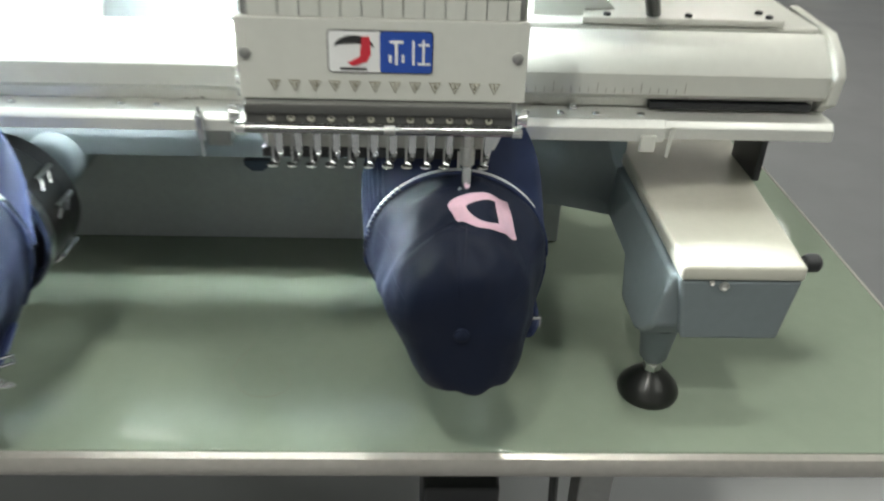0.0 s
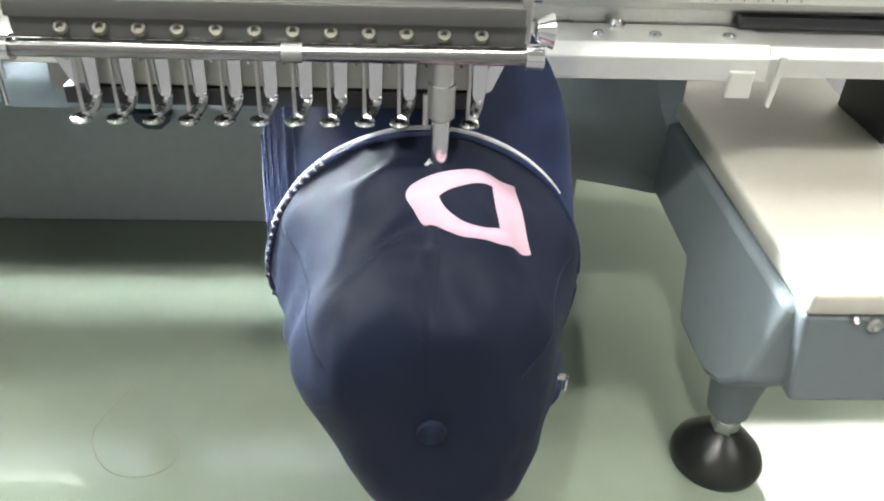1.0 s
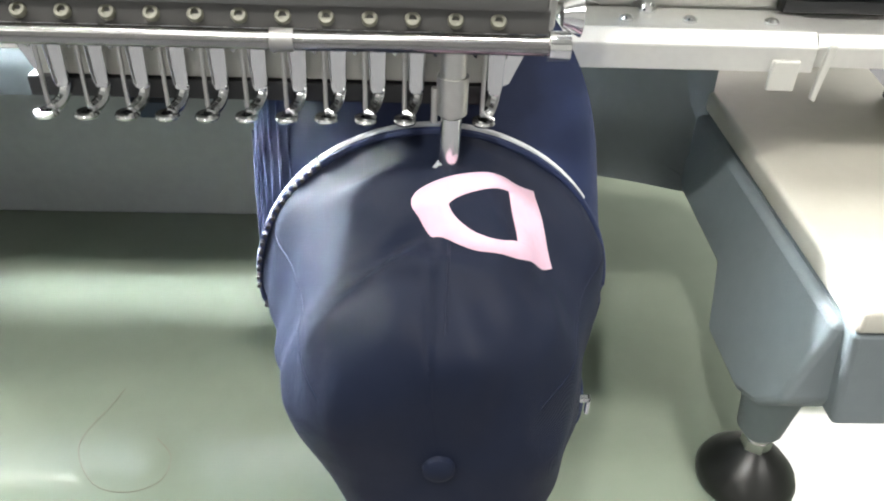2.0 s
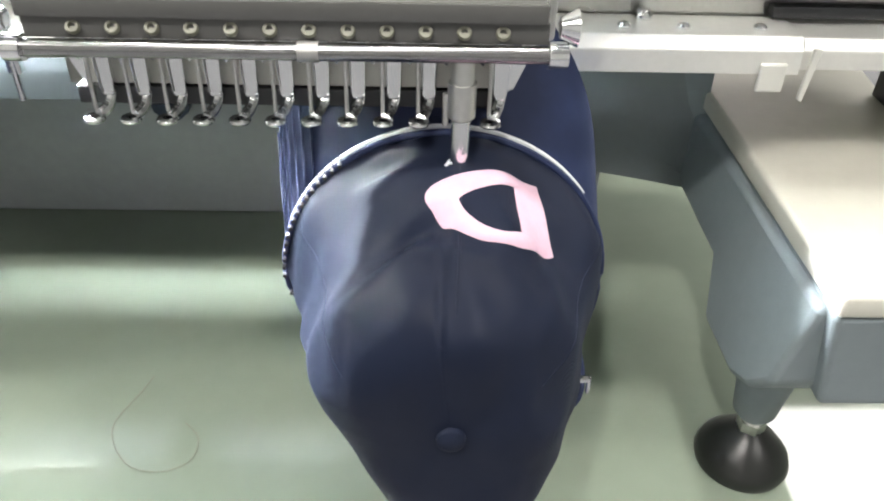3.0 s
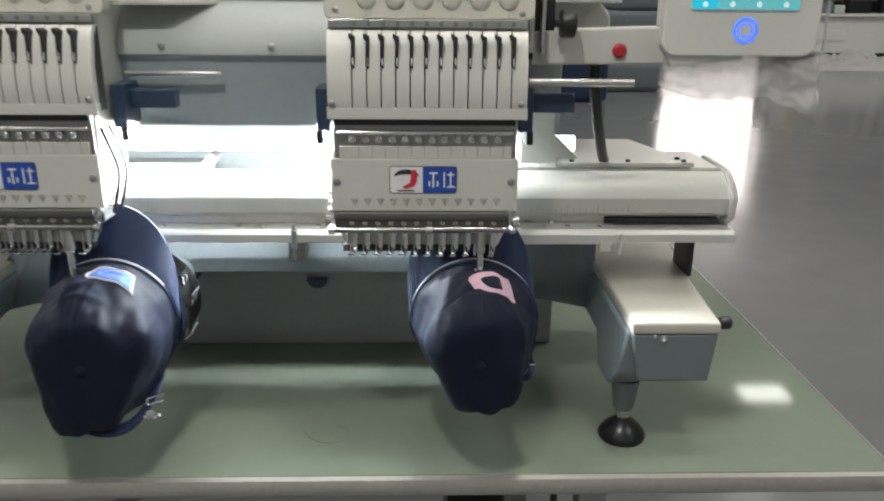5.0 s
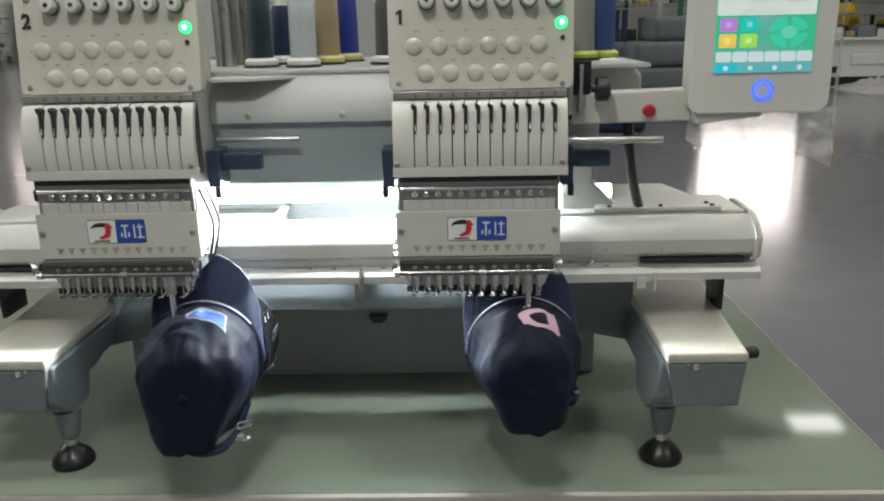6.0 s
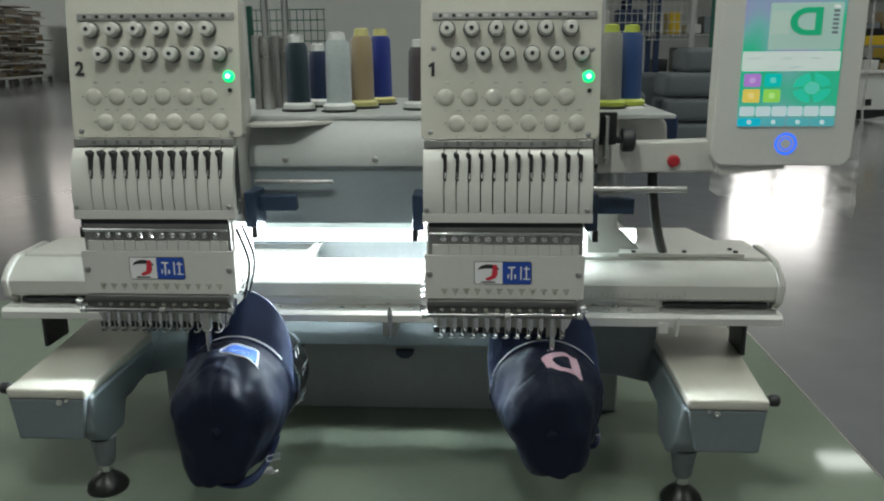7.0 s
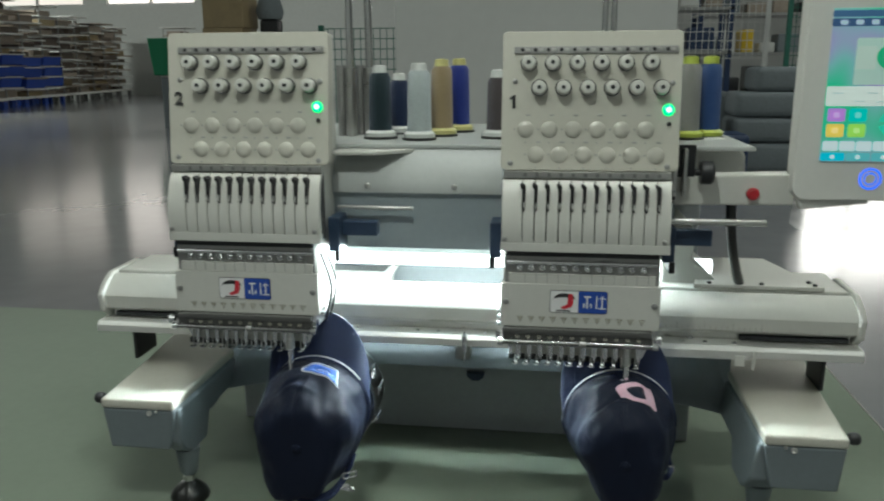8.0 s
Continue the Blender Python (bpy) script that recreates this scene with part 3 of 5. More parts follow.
    panel = part("tension_panel", on_panel(prism(rounded(-0.142, 0.145, 0.0, 0.224, 0.008), "y", -0.004, 0.02, 0.001)), CREAM, h, "cream tension panel")
    gx = lambda zx: -0.142 + (zx - 22) / 850 * 0.287
    gz = lambda zy: 0.222 - (zy - 45) / 700 * 0.222
    part("panel_strip", on_panel(box(gx(80), gx(850), -0.007, -0.003, gz(150), gz(115), 0.0006)), DULL, panel)
    for i in range(12):
        x = gx(118 + 62 * i)
        part("strip_hole", on_panel(lathe([(0.0030, 0.006), (0.0030, 0.0075)], (x, 0, gz(132)), (0, -1, 0), 10)), RECESS_SHADE, panel)
        part("strip_clip", on_panel(box(x + 0.005, x + 0.012, -0.0085, -0.007, gz(140), gz(126), 0.0004)), STEEL, panel)
    for row, (x0, zy) in enumerate(((150, 200), (203, 325))):
        for i in range(6):
            x, z = gx(x0 + 115 * i), gz(zy)
            part("tension_knob", on_panel(join(lathe([(0.0135, 0.004), (0.0135, 0.0055), (0.009, 0.007), (0.0135, 0.0085), (0.0135, 0.010)], (x, 0, z), (0, -1, 0), 20))), DARKCHROME, panel)
            part("tension_knob", on_panel(lathe([(0.0105, 0.010), (0.0118, 0.014), (0.0112, 0.022), (0.0095, 0.025), (0.0038, 0.0255), (0.0034, 0.022)], (x, 0, z), (0, -1, 0), 20)), WHITE, panel)
            # Black disc drawn for the shaded hole in the knob.
            part("knob_hole", on_panel(lathe([(0.0033, 0.0222), (0.0033, 0.0262)], (x, 0, z), (0, -1, 0), 12)), INK, panel)
    for x0, zs, zd in ((140, 462, 535), (192, 600, 665)):
        for i in range(6):
            x = gx(x0 + 114.5 * i)
            part("thread_slot", on_panel(box(x, x + 0.008, -0.0048, -0.003, gz(zs) - 0.0012, gz(zs) + 0.0012, 0.0005)), DULL, panel)
            part("sensor_disc", on_panel(lathe([(0.0135, 0.003), (0.0133, 0.0055), (0.0115, 0.0072), (0.004, 0.0082)], (x, 0, gz(zd)), (0, -1, 0), 22)), CLEAR, panel)
            part("thread_hole", on_panel(lathe([(0.0016, 0.003), (0.0016, 0.0055)], (x - 0.018, 0, gz(zd)), (0, -1, 0), 10)), DULL, panel)
            part("thread_hole", on_panel(lathe([(0.0014, 0.003), (0.0014, 0.005)], (x, 0, gz(zd + 68)), (0, -1, 0), 10)), DULL, panel)
    for zx, zy in ((85, 290), (828, 300), (68, 710), (820, 722)):
        part("screw", on_panel(lathe([(0.0045, 0.003), (0.0045, 0.0055), (0.002, 0.0065)], (gx(zx), 0, gz(zy)), (0, -1, 0), 14)), DULL, panel)
    part("indicator", on_panel(lathe([(0.0095, 0.003), (0.0095, 0.006), (0.0045, 0.010)], (gx(815), 0, gz(435)), (0, -1, 0), 16)), LED_GREEN, panel, "glowing green light")
    part("indicator_core", on_panel(lathe([(0.0038, 0.0095), (0.0034, 0.0115)], (gx(815), 0, gz(435)), (0, -1, 0), 14)), LED_CORE, panel)
    part("switch", on_panel(lathe([(0.0036, 0.003), (0.0036, 0.007)], (gx(820), 0, gz(505)), (0, -1, 0), 12)), INK, panel)
    # needle bar case
    case = part("needle_case", box(-0.128, 0.126, 0.004, 0.09, 1.182, 1.206, 0.002), STEEL, h, "steel needle bar case")
    part("guide_band", box(-0.127, 0.120, -0.012, 0.004, 1.196, 1.2055, 0.0012), SMOKE, case, "smoked grey guide band")
    part("guide_bar", rod((-0.126, -0.013, 1.182), (0.121, -0.013, 1.182), 0.0044), DARKCHROME, case, "dark steel guide bar")
    part("guide_band", box(-0.126, 0.121, -0.009, 0.004, 1.1855, 1.1955, 0), SMOKE, case)
    part("bar_joint", rod((0.002, -0.013, 1.182), (0.012, -0.013, 1.182), 0.005), DULL, case)
    for s, x in ((-1, -0.126), (1, 0.121)):
        part("bar_end", join(rod((x, -0.013, 1.182), (x + s * 0.009, -0.013, 1.182), 0.0065), rod((x + s * 0.004, -0.014, 1.196), (x + s * 0.012, -0.014, 1.196), 0.005, 0.009)), CHROME, case)
        part("side_bracket", prism([(x + s * 0.002, 1.186), (x - s * 0.004, 1.186), (x - s * 0.020, 1.157), (x - s * 0.030, 1.146), (x - s * 0.026, 1.143), (x - s * 0.012, 1.152)], "y", 0.014, 0.019, 0.001), CHROME, case, "chrome side bracket")
        for z in (1.20, 1.212, 1.224):
            part("side_screw", rod((x + s * 0.004, 0.03, z), (x + s * 0.013, 0.03, z), 0.004, n=10), CHROME, case)
    # White colour stands in for the light this steel rail reflects.
    part("clamp_rail", box(-0.112, 0.100, 0.0135, 0.030, 1.1525, 1.181, 0.001), WHITE, case)
    part("stop_strip", box(-0.118, 0.104, 0.0115, 0.032, 1.1420, 1.1520, 0.001), BLACK, case, "black felt strip")
    for i in range(12):
        x = px(i)
        part("eyelet", lathe([(0.0034, 0), (0.0036, 0.002), (0.0030, 0.003), (0.0018, 0.003), (0.0016, 0.001)], (x, -0.0085, 1.1900), (0, -1, 0.9), 14), YELLOWISH, case)
        part("needle_clamp", join(box(x - 0.010, x - 0.003, 0.009, 0.0134, 1.172, 1.180, 0.001), rod((x - 0.008, 0.004, 1.170), (x - 0.002, 0.012, 1.174), 0.0012, n=8)), CHROME, case)
        if i == 1:
            part("needle_bar", join(rod((x, -0.009, 1.10), (x, -0.009, 1.182), 0.0038), rod((x, -0.009, 1.148), (x, -0.009, 1.166), 0.0072), rod((x, -0.009, 1.166), (x, -0.009, 1.182), 0.0060), rod((x - 0.008, -0.009, 1.143), (x - 0.008, -0.009, 1.160), 0.0016)), STEEL, case, "lowered needle bar")
            part("presser_foot", join(rod((x, -0.009, 1.120), (x, -0.009, 1.146), 0.0052), rod((x, -0.009, 1.104), (x, -0.009, 1.120), 0.0044)), CHROME, case)
        else:
            foot = [(x + 0.003, 0.010, 1.180), (x + 0.003, 0.010, 1.156), (x + 0.0025, 0.009, 1.148), (x + 0.0005, 0.005, 1.1430), (x - 0.002, 0.0, 1.1415)]
            part("presser_foot", join(prism([(x - 0.0030, 1.182), (x + 0.0068, 1.182), (x + 0.0058, 1.152), (x + 0.0048, 1.149), (x - 0.0004, 1.149), (x - 0.0016, 1.152)], "y", 0.006, 0.010, 0.001), cord(spline(foot, 4), 0.0030),
                                      lathe([(0.0052, -0.001), (0.0058, 0.0), (0.0052, 0.0012), (0.0026, 0.0012), (0.0026, -0.001)], (x - 0.003, -0.004, 1.1410), n=14)), CHROME, case)
            part("needle", rod((x - 0.0035, 0.001, 1.1435), (x - 0.0035, 0.003, 1.178), 0.0011, n=8), STEEL, case)
    # side brackets of the head
    for s, x in ((-1, -0.135), (1, 0.138)):
        br = part("slide_bracket", box(min(x, x + s * 0.020), max(x, x + s * 0.020), 0.055, 0.115, 1.310, 1.372, 0.002), NAVYPL, h, "dark slide bracket")
        part("bracket_tab", box(min(x + s * 0.011, x + s * 0.021), max(x + s * 0.011, x + s * 0.021), 0.05, 0.10, 1.292, 1.312, 0.002), BLACK, br)
    part("bracket_bar", box(0.158, 0.222, 0.078, 0.10, 1.335, 1.362, 0.002), NAVYPL, h)
    return h


head_one = embroidery_head()
HEAD_STEP = -0.582
head_two = copy_thing(head_one, Matrix.Translation((HEAD_STEP, 0.1, 1.134)))
ORIGIN[head_two.name] = Vector((HEAD_STEP, 0.1, 1.134))
for dy in (0.0, 0.03):
    part("cable", cord(spline([(0.133 + HEAD_STEP, 0.02 + dy, 1.32), (0.150 + HEAD_STEP, 0.018 + dy, 1.27), (0.150 + HEAD_STEP, 0.015 + dy, 1.24), (0.140 + HEAD_STEP, 0.012 + dy, 1.20)]), 0.0022), BLACK, head_two)
num_lean = math.degrees(math.atan2(0.026, 0.222))
bm = prism([(-0.0015, -0.011), (0.0035, -0.011), (0.0035, 0.011), (0.0, 0.011), (-0.006, 0.0065), (-0.006, 0.0025), (-0.0015, 0.0050)], "z", -0.0004, 0.0004)
bmesh.ops.transform(bm, matrix=facing(-0.117, 0.0415, 1.579, num_lean), verts=bm.verts)
part("number", bm, INK, head_one, "black number one")
part("number", letters("2", 0.031, facing(-0.117 + HEAD_STEP, 0.0415, 1.583, num_lean)), INK, head_two, "black number two")

part("cylinder", rod((0.075, 0.17, 1.0), (0.075, 0.44, 1.0), 0.038, n=40), GREY, machine, "grey cap cylinder arm")
part("cylinder", rod((-0.46, 0.17, 1.0), (-0.46, 0.44, 1.0), 0.038, n=40), GREY, machine, "grey cap cylinder arm")

# ---- caps on their round frames ----
from mathutils.bvhtree import BVHTree


def cap(x0, low, floor_z, fwd, taper, drift, seed, label, narrow=0.0):
    c = thing("baseball_cap", (x0, 0.0, 0.93), label, "cap", "caps on the machine")
    zc = 1.03

    def section(th, up=0.097, wide=0.0955):
        cs, sn = math.cos(th), math.sin(th)
        x = wide * sn * (1 - 0.06 * max(0.0, -cs))
        return x, up * cs if cs > 0 else -low * (-cs) ** 0.8

    def crown_point(th, ph):
        x, z = section(th)
        sag = 0.5 + 0.5 * math.cos(th)
        s = max(0.0, math.cos(ph)) ** (0.36 - 0.12 * sag)
        y = 0.012 - fwd * math.sin(ph) ** (1.0 + 0.25 * sag)
        g = min(1.0, ph / 0.7)
        p = Vector((x * (1 - narrow * g * g * (3 - 2 * g)) * max(0.0, math.cos(ph)) ** (0.40 - 0.12 * (1 - sag)), y, zc - 0.03 * (1 - 0.6 * sag) * math.sin(ph) ** 2 + z * s - 0.007 * sag * min(1.0, ph / 0.25)))
        q = (p.z - floor_z - 0.10 * p.x) / 0.006
        p.z = floor_z + 0.10 * p.x + 0.006 * (q if q > 20 else math.log(1 + math.exp(q)))
        f = min(1.2, max(0.0, (zc - 0.005 - p.z) / 0.1))
        p.x = p.x * (1 - taper * f ** 1.1) + drift * f
        n = Vector((math.sin(th), -0.4, math.cos(th)))
        w = noise.noise(Vector((p.x * 22 + seed, p.y * 20, p.z * 14))) * 0.0085 + noise.noise(Vector((p.x * 60, p.y * 45 + seed, p.z * 30))) * 0.0028
        dent = 0.0060 * math.exp(-((th + 0.42 - 0.5 * (ph - 0.6)) / 0.34) ** 2 - ((ph - 0.62 + 0.25 * th) / 0.05) ** 2) + 0.0055 * math.exp(-((th + 0.35) / 0.20) ** 2 - ((ph - 0.20) / 0.05) ** 2)
        dent += 0.003 * math.exp(-((th - 0.75) / 0.12) ** 2 - ((ph - 0.75) / 0.35) ** 2) - 0.003 * math.exp(-((th + 0.15) / 0.5) ** 2 - ((ph - 0.82 - 0.12 * th) / 0.06) ** 2)
        dent += 0.0022 * math.exp(-((th + 0.04 + 0.1 * (ph - 0.7)) / 0.035) ** 2) * min(1.0, max(0.0, (ph - 0.55) / 0.1))
        fold = 0.0016 * math.sin(5 * th + 3 * ph + seed) * max(0, math.sin(ph)) ** 2
        fade = min(1, ph / 0.15) * min(1, s * 2)
        return Vector((x0, 0, 0)) + p + n * (w - dent + fold) * fade

    NT, NP = 168, 48
    bm = bmesh.new()
    rows = []
    for k in range(NP):
        ph = (math.pi / 2) * (k / NP) ** 0.9
        rows.append([bm.verts.new(crown_point(math.tau * i / NT - math.pi, ph)) for i in range(NT)])
    for a, b in zip(rows, rows[1:]):
        for i in range(NT):
            bm.faces.new((a[i], a[(i + 1) % NT], b[(i + 1) % NT], b[i]))
    tip = bm.verts.new(crown_point(0, math.pi / 2))
    for i in range(NT):
        bm.faces.new((rows[-1][i], rows[-1][(i + 1) % NT], tip))
    # turned-in edge at the opening
    inner = [bm.verts.new(Vector((x0, 0, zc)) + (v.co - Vector((x0, 0, zc))) * 0.965 + Vector((0, 0.012, 0))) for v in rows[0]]
    for i in range(NT):
        bm.faces.new((inner[i], inner[(i + 1) % NT], rows[0][(i + 1) % NT], rows[0][i]))
    bmesh.ops.recalc_face_normals(bm, faces=bm.faces)
    tree = BVHTree.FromBMesh(bm)
    crown = part("crown", bm, NAVY, c, sharp=80)
    arc = lambda a, b, n, lift, ph=0.0: [Vector((x0, 0, zc)) + (crown_point(radians(a + (b - a) * i / n), ph) - Vector((x0, 0, zc))) * (1 + lift) for i in range(n + 1)]
    part("sweatband_edge", cord([p + Vector((0, 0.006, 0)) for p in arc(-72, 55, 40, 0.010)], 0.0017), LINING, c, "pale sweatband edge")
    part("rim_seam", cord(arc(-110, 110, 60, 0.006), 0.0022), NAVY2, c)
    for k in range(18):
        p, q = arc(-96 + 3.4 * k, -95 + 3.4 * k, 1, 0.016)
        part("stitch", rod(p + Vector((0, 0.006, 0)), p + Vector((0.001, -0.006, 0.001)), 0.0012, n=6), INK, c)
    for th in (-62, 4, 66):
        part("panel_seam", cord([crown_point(radians(th), 0.1 + 1.1 * i / 30) + Vector((math.sin(radians(th)), -0.3, math.cos(radians(th)))) * -0.0002 for i in range(31)], 0.0007, 6), NAVY, c)
    part("button", lathe([(0.008, 0), (0.0075, 0.003), (0.004, 0.005)], crown_point(0, math.pi / 2), (0, -1, 0), 16), NAVY, c)

    # brim, bent round the cylinder and standing up behind the opening
    def brim_point(th, s, lift):
        x, z = section(th, 0.0955, 0.0965)
        length = 0.088 * max(0.0, math.cos(th * 0.97)) ** (0.16 if th < 0 else 0.38)
        return Vector((x0 + x - 0.004 * s, 0.021 + 0.44 * length * s + lift * 0.4, zc + z + 0.86 * length * s + 0.0))

    bm = bmesh.new()
    NB, NS = 48, 10
    sheets = []
    for lift in (0.0, 0.008):
        sheets.append([[bm.verts.new(brim_point(radians(-90 + 180 * i / NB), k / NS, lift)) for i in range(NB + 1)] for k in range(NS + 1)])
    for sh in sheets:
        for k in range(NS):
            for i in range(NB):
                bm.faces.new((sh[k][i], sh[k][i + 1], sh[k + 1][i + 1], sh[k + 1][i]))
    for k in (0, NS):
        for i in range(NB):
            bm.faces.new((sheets[0][k][i], sheets[0][k][i + 1], sheets[1][k][i + 1], sheets[1][k][i]))
    for i in (0, NB):
        for k in range(NS):
            bm.faces.new((sheets[0][k][i], sheets[0][k + 1][i], sheets[1][k + 1][i], sheets[1][k][i]))
    bmesh.ops.remove_doubles(bm, verts=bm.verts, dist=0.0002)
    bmesh.ops.recalc_face_normals(bm, faces=bm.faces)
    brim = part("brim", bm, NAVY2, c, "stiff navy brim with stitch rows")
    for r in range(6):
        th = radians(-79 + 5.5 * r)
        line = [brim_point(th, 0.04 + 0.93 * i / 30, 0.0) + Vector((0.0006 * math.sin(th), -0.0006, 0.0002)) for i in range(31)]
        part("stitching", cord(line, 0.0007, 5), NAVY2, brim)

    def on_crown(pts, lift):
        """Projects a flat outline on the top of the crown."""
        out = []
        for x, y in pts:
            hit = tree.ray_cast(Vector((x, y, 1.4)), Vector((0, 0, -1)))
            out.append(hit[0] + Vector((0, -0.3 * lift, lift)))
        return out

    def patch(name, outer, inner, material, lift, label):
        """Embroidery: a ring of quads between two outlines of equal length, following the cloth, with a raised border."""
        steps = 6
        bm = bmesh.new()
        loops = []
        for k in range(steps + 1):
            f = k / steps
            edge = min(1.0, 4 * f, 4 * (1 - f)) if steps else 1
            pts = [(a[0] + (b[0] - a[0]) * f, a[1] + (b[1] - a[1]) * f) for a, b in zip(outer, inner)]
            loops.append([bm.verts.new(p) for p in on_crown(pts, 0.0004 + lift * edge)])
        n = len(outer)
        for a, b in zip(loops, loops[1:]):
            for i in range(n):
                bm.faces.new((a[i], a[(i + 1) % n], b[(i + 1) % n], b[i]))
        bmesh.ops.recalc_face_normals(bm, faces=bm.faces)
        return part(name, bm, material, c, label, sharp=80)

    return c, patch, crown_point


def ring(points, n=64):
    """An even closed outline through corner points given as (x, y), as (list of points)."""
    pts = [Vector((*p, 0)) for p in points]
    lens = [(pts[(i + 1) % len(pts)] - p).length for i, p in enumerate(pts)]
    total, out = sum(lens), []
    for k in range(n):
        d = total * k / n
        for i, ln in enumerate(lens):
            if d <= ln:
                q = pts[i].lerp(pts[(i + 1) % len(pts)], d / ln)
                out.append((q.x, q.y))
                break
            d -= ln
    return out


def bowl(tr, br, ctrl):
    """A letter D lying with its straight side from tr to br and its bowl through ctrl."""
    side = [(tr[0] + (br[0] - tr[0]) * i / 10, tr[1] + (br[1] - tr[1]) * i / 10) for i in range(11)]
    curve = [(p.x, p.y) for p in spline([(*br, 0), *[(*q, 0) for q in ctrl], (*tr, 0)], 8)]
    return side + curve[1:-1]


cap_one, patch_one, surf_one = cap(0.075, 0.142, 0.934, 0.112, 0.235, 0.017, 1.7, "navy twill baseball cap with pink embroidered letter on the cap frame", 0.17)
outer = bowl((0.1237, -0.003), (0.1316, -0.0345), [(0.117, -0.0505), (0.1057, -0.0565), (0.0913, -0.0568), (0.0771, -0.0517), (0.0680, -0.0430), (0.0630, -0.0350), (0.0645, -0.0285), (0.0720, -0.0235), (0.0852, -0.0180), (0.1058, -0.0096)])
inner = bowl((0.1096, -0.0158), (0.1114, -0.0472), [(0.1053, -0.0510), (0.100, -0.0515), (0.0943, -0.0498), (0.0872, -0.0468), (0.0824, -0.0432), (0.0798, -0.0386), (0.0815, -0.0362), (0.0831, -0.0346), (0.0892, -0.0299), (0.100, -0.0235)])
patch_one("embroidery", outer, inner, PINK, 0.0016, "pink satin-stitched letter D")
part("thread_tail", cord(spline([(0.081, -0.006, 1.126), (0.076, -0.008, 1.1205), (0.0735, -0.012, 1.1195)]), 0.0016, 6), WHITE_T, cap_one)
part("strap", cord(spline([(0.158, 0.02, 0.985), (0.164, 0.0, 0.962), (0.158, -0.02, 0.955), (0.150, -0.01, 0.945)]), 0.005), NAVY2, cap_one)
part("buckle", join(box(0.158, 0.168, -0.022, -0.018, 0.972, 0.975, 0.0005), box(0.166, 0.168, -0.022, -0.018, 0.962, 0.975, 0.0005)), CHROME, cap_one, "small metal buckle")

cap_two, patch_two, surf_two = cap(-0.464, 0.160, 0.910, 0.122, 0.15, -0.012, 5.3, "navy baseball cap with blue embroidered patch on the cap frame")
out2 = bowl((-0.4165, -0.0060), (-0.4085, -0.0454), [(-0.438, -0.0400), (-0.470, -0.0325), (-0.4795, -0.0237), (-0.472, -0.0114), (-0.448, -0.0060)])
in2 = bowl((-0.4195, -0.0084), (-0.4125, -0.0417), [(-0.438, -0.0373), (-0.467, -0.0305), (-0.4755, -0.0230), (-0.469, -0.0131), (-0.447, -0.0084)])
mid2 = [(-0.436 + (x + 0.436) * 0.45, -0.023 + (y + 0.023) * 0.45) for x, y in in2]
cen2 = [(-0.436 + (x + 0.436) * 0.02, -0.023 + (y + 0.023) * 0.02) for x, y in in2]
patch_two("embroidery_border", out2, in2, WHITE_T, 0.0018, "white stitched border")
patch_two("embroidery", in2, mid2, BLUE_T, 0.0014, "blue satin-stitched patch")
patch_two("embroidery_filling", mid2, cen2, weave("dark_blue_thread", (0.03, 0.08, 0.30), 700, 0.5, 0.6, 0.2, 100), 0.0008, "darker blue filling")
strap_pts = spline([(-0.505, -0.06, 0.926), (-0.49, -0.085, 0.912), (-0.455, -0.095, 0.905), (-0.42, -0.09, 0.910), (-0.40, -0.06, 0.928), (-0.39, -0.03, 0.955)], 6)
part("strap", join(cord(strap_pts, 0.0045), cord([p + Vector((0, 0.012, 0.004)) for p in strap_pts], 0.0045), cord([p + Vector((0, 0.006, 0.002)) for p in strap_pts], 0.0045)), NAVY2, cap_two, "loose navy back strap")
part("buckle", join(rod((-0.398, -0.066, 0.945), (-0.376, -0.060, 0.949), 0.0016), rod((-0.398, -0.066, 0.935), (-0.376, -0.060, 0.939), 0.0016), rod((-0.398, -0.066, 0.935), (-0.398, -0.066, 0.945), 0.0016), rod((-0.376, -0.060, 0.939), (-0.376, -0.060, 0.949), 0.0016)), CHROME, cap_two, "metal strap buckle")
part("clip", join(lathe([(0.0035, 0), (0.0065, 0.001), (0.0065, 0.004), (0.0035, 0.005)], (-0.392, -0.075, 0.926), (0.3, -1, 0.2), 14), rod((-0.402, -0.076, 0.922), (-0.384, -0.070, 0.916), 0.0018, n=8), rod((-0.388, -0.076, 0.930), (-0.380, -0.066, 0.914), 0.0016, n=8), lathe([(0.002, 0), (0.0045, 0.001), (0.002, 0.003)], (-0.381, -0.072, 0.920), (0.4, -1, 0), 12)), CHROME, cap_two, "small chrome clip")


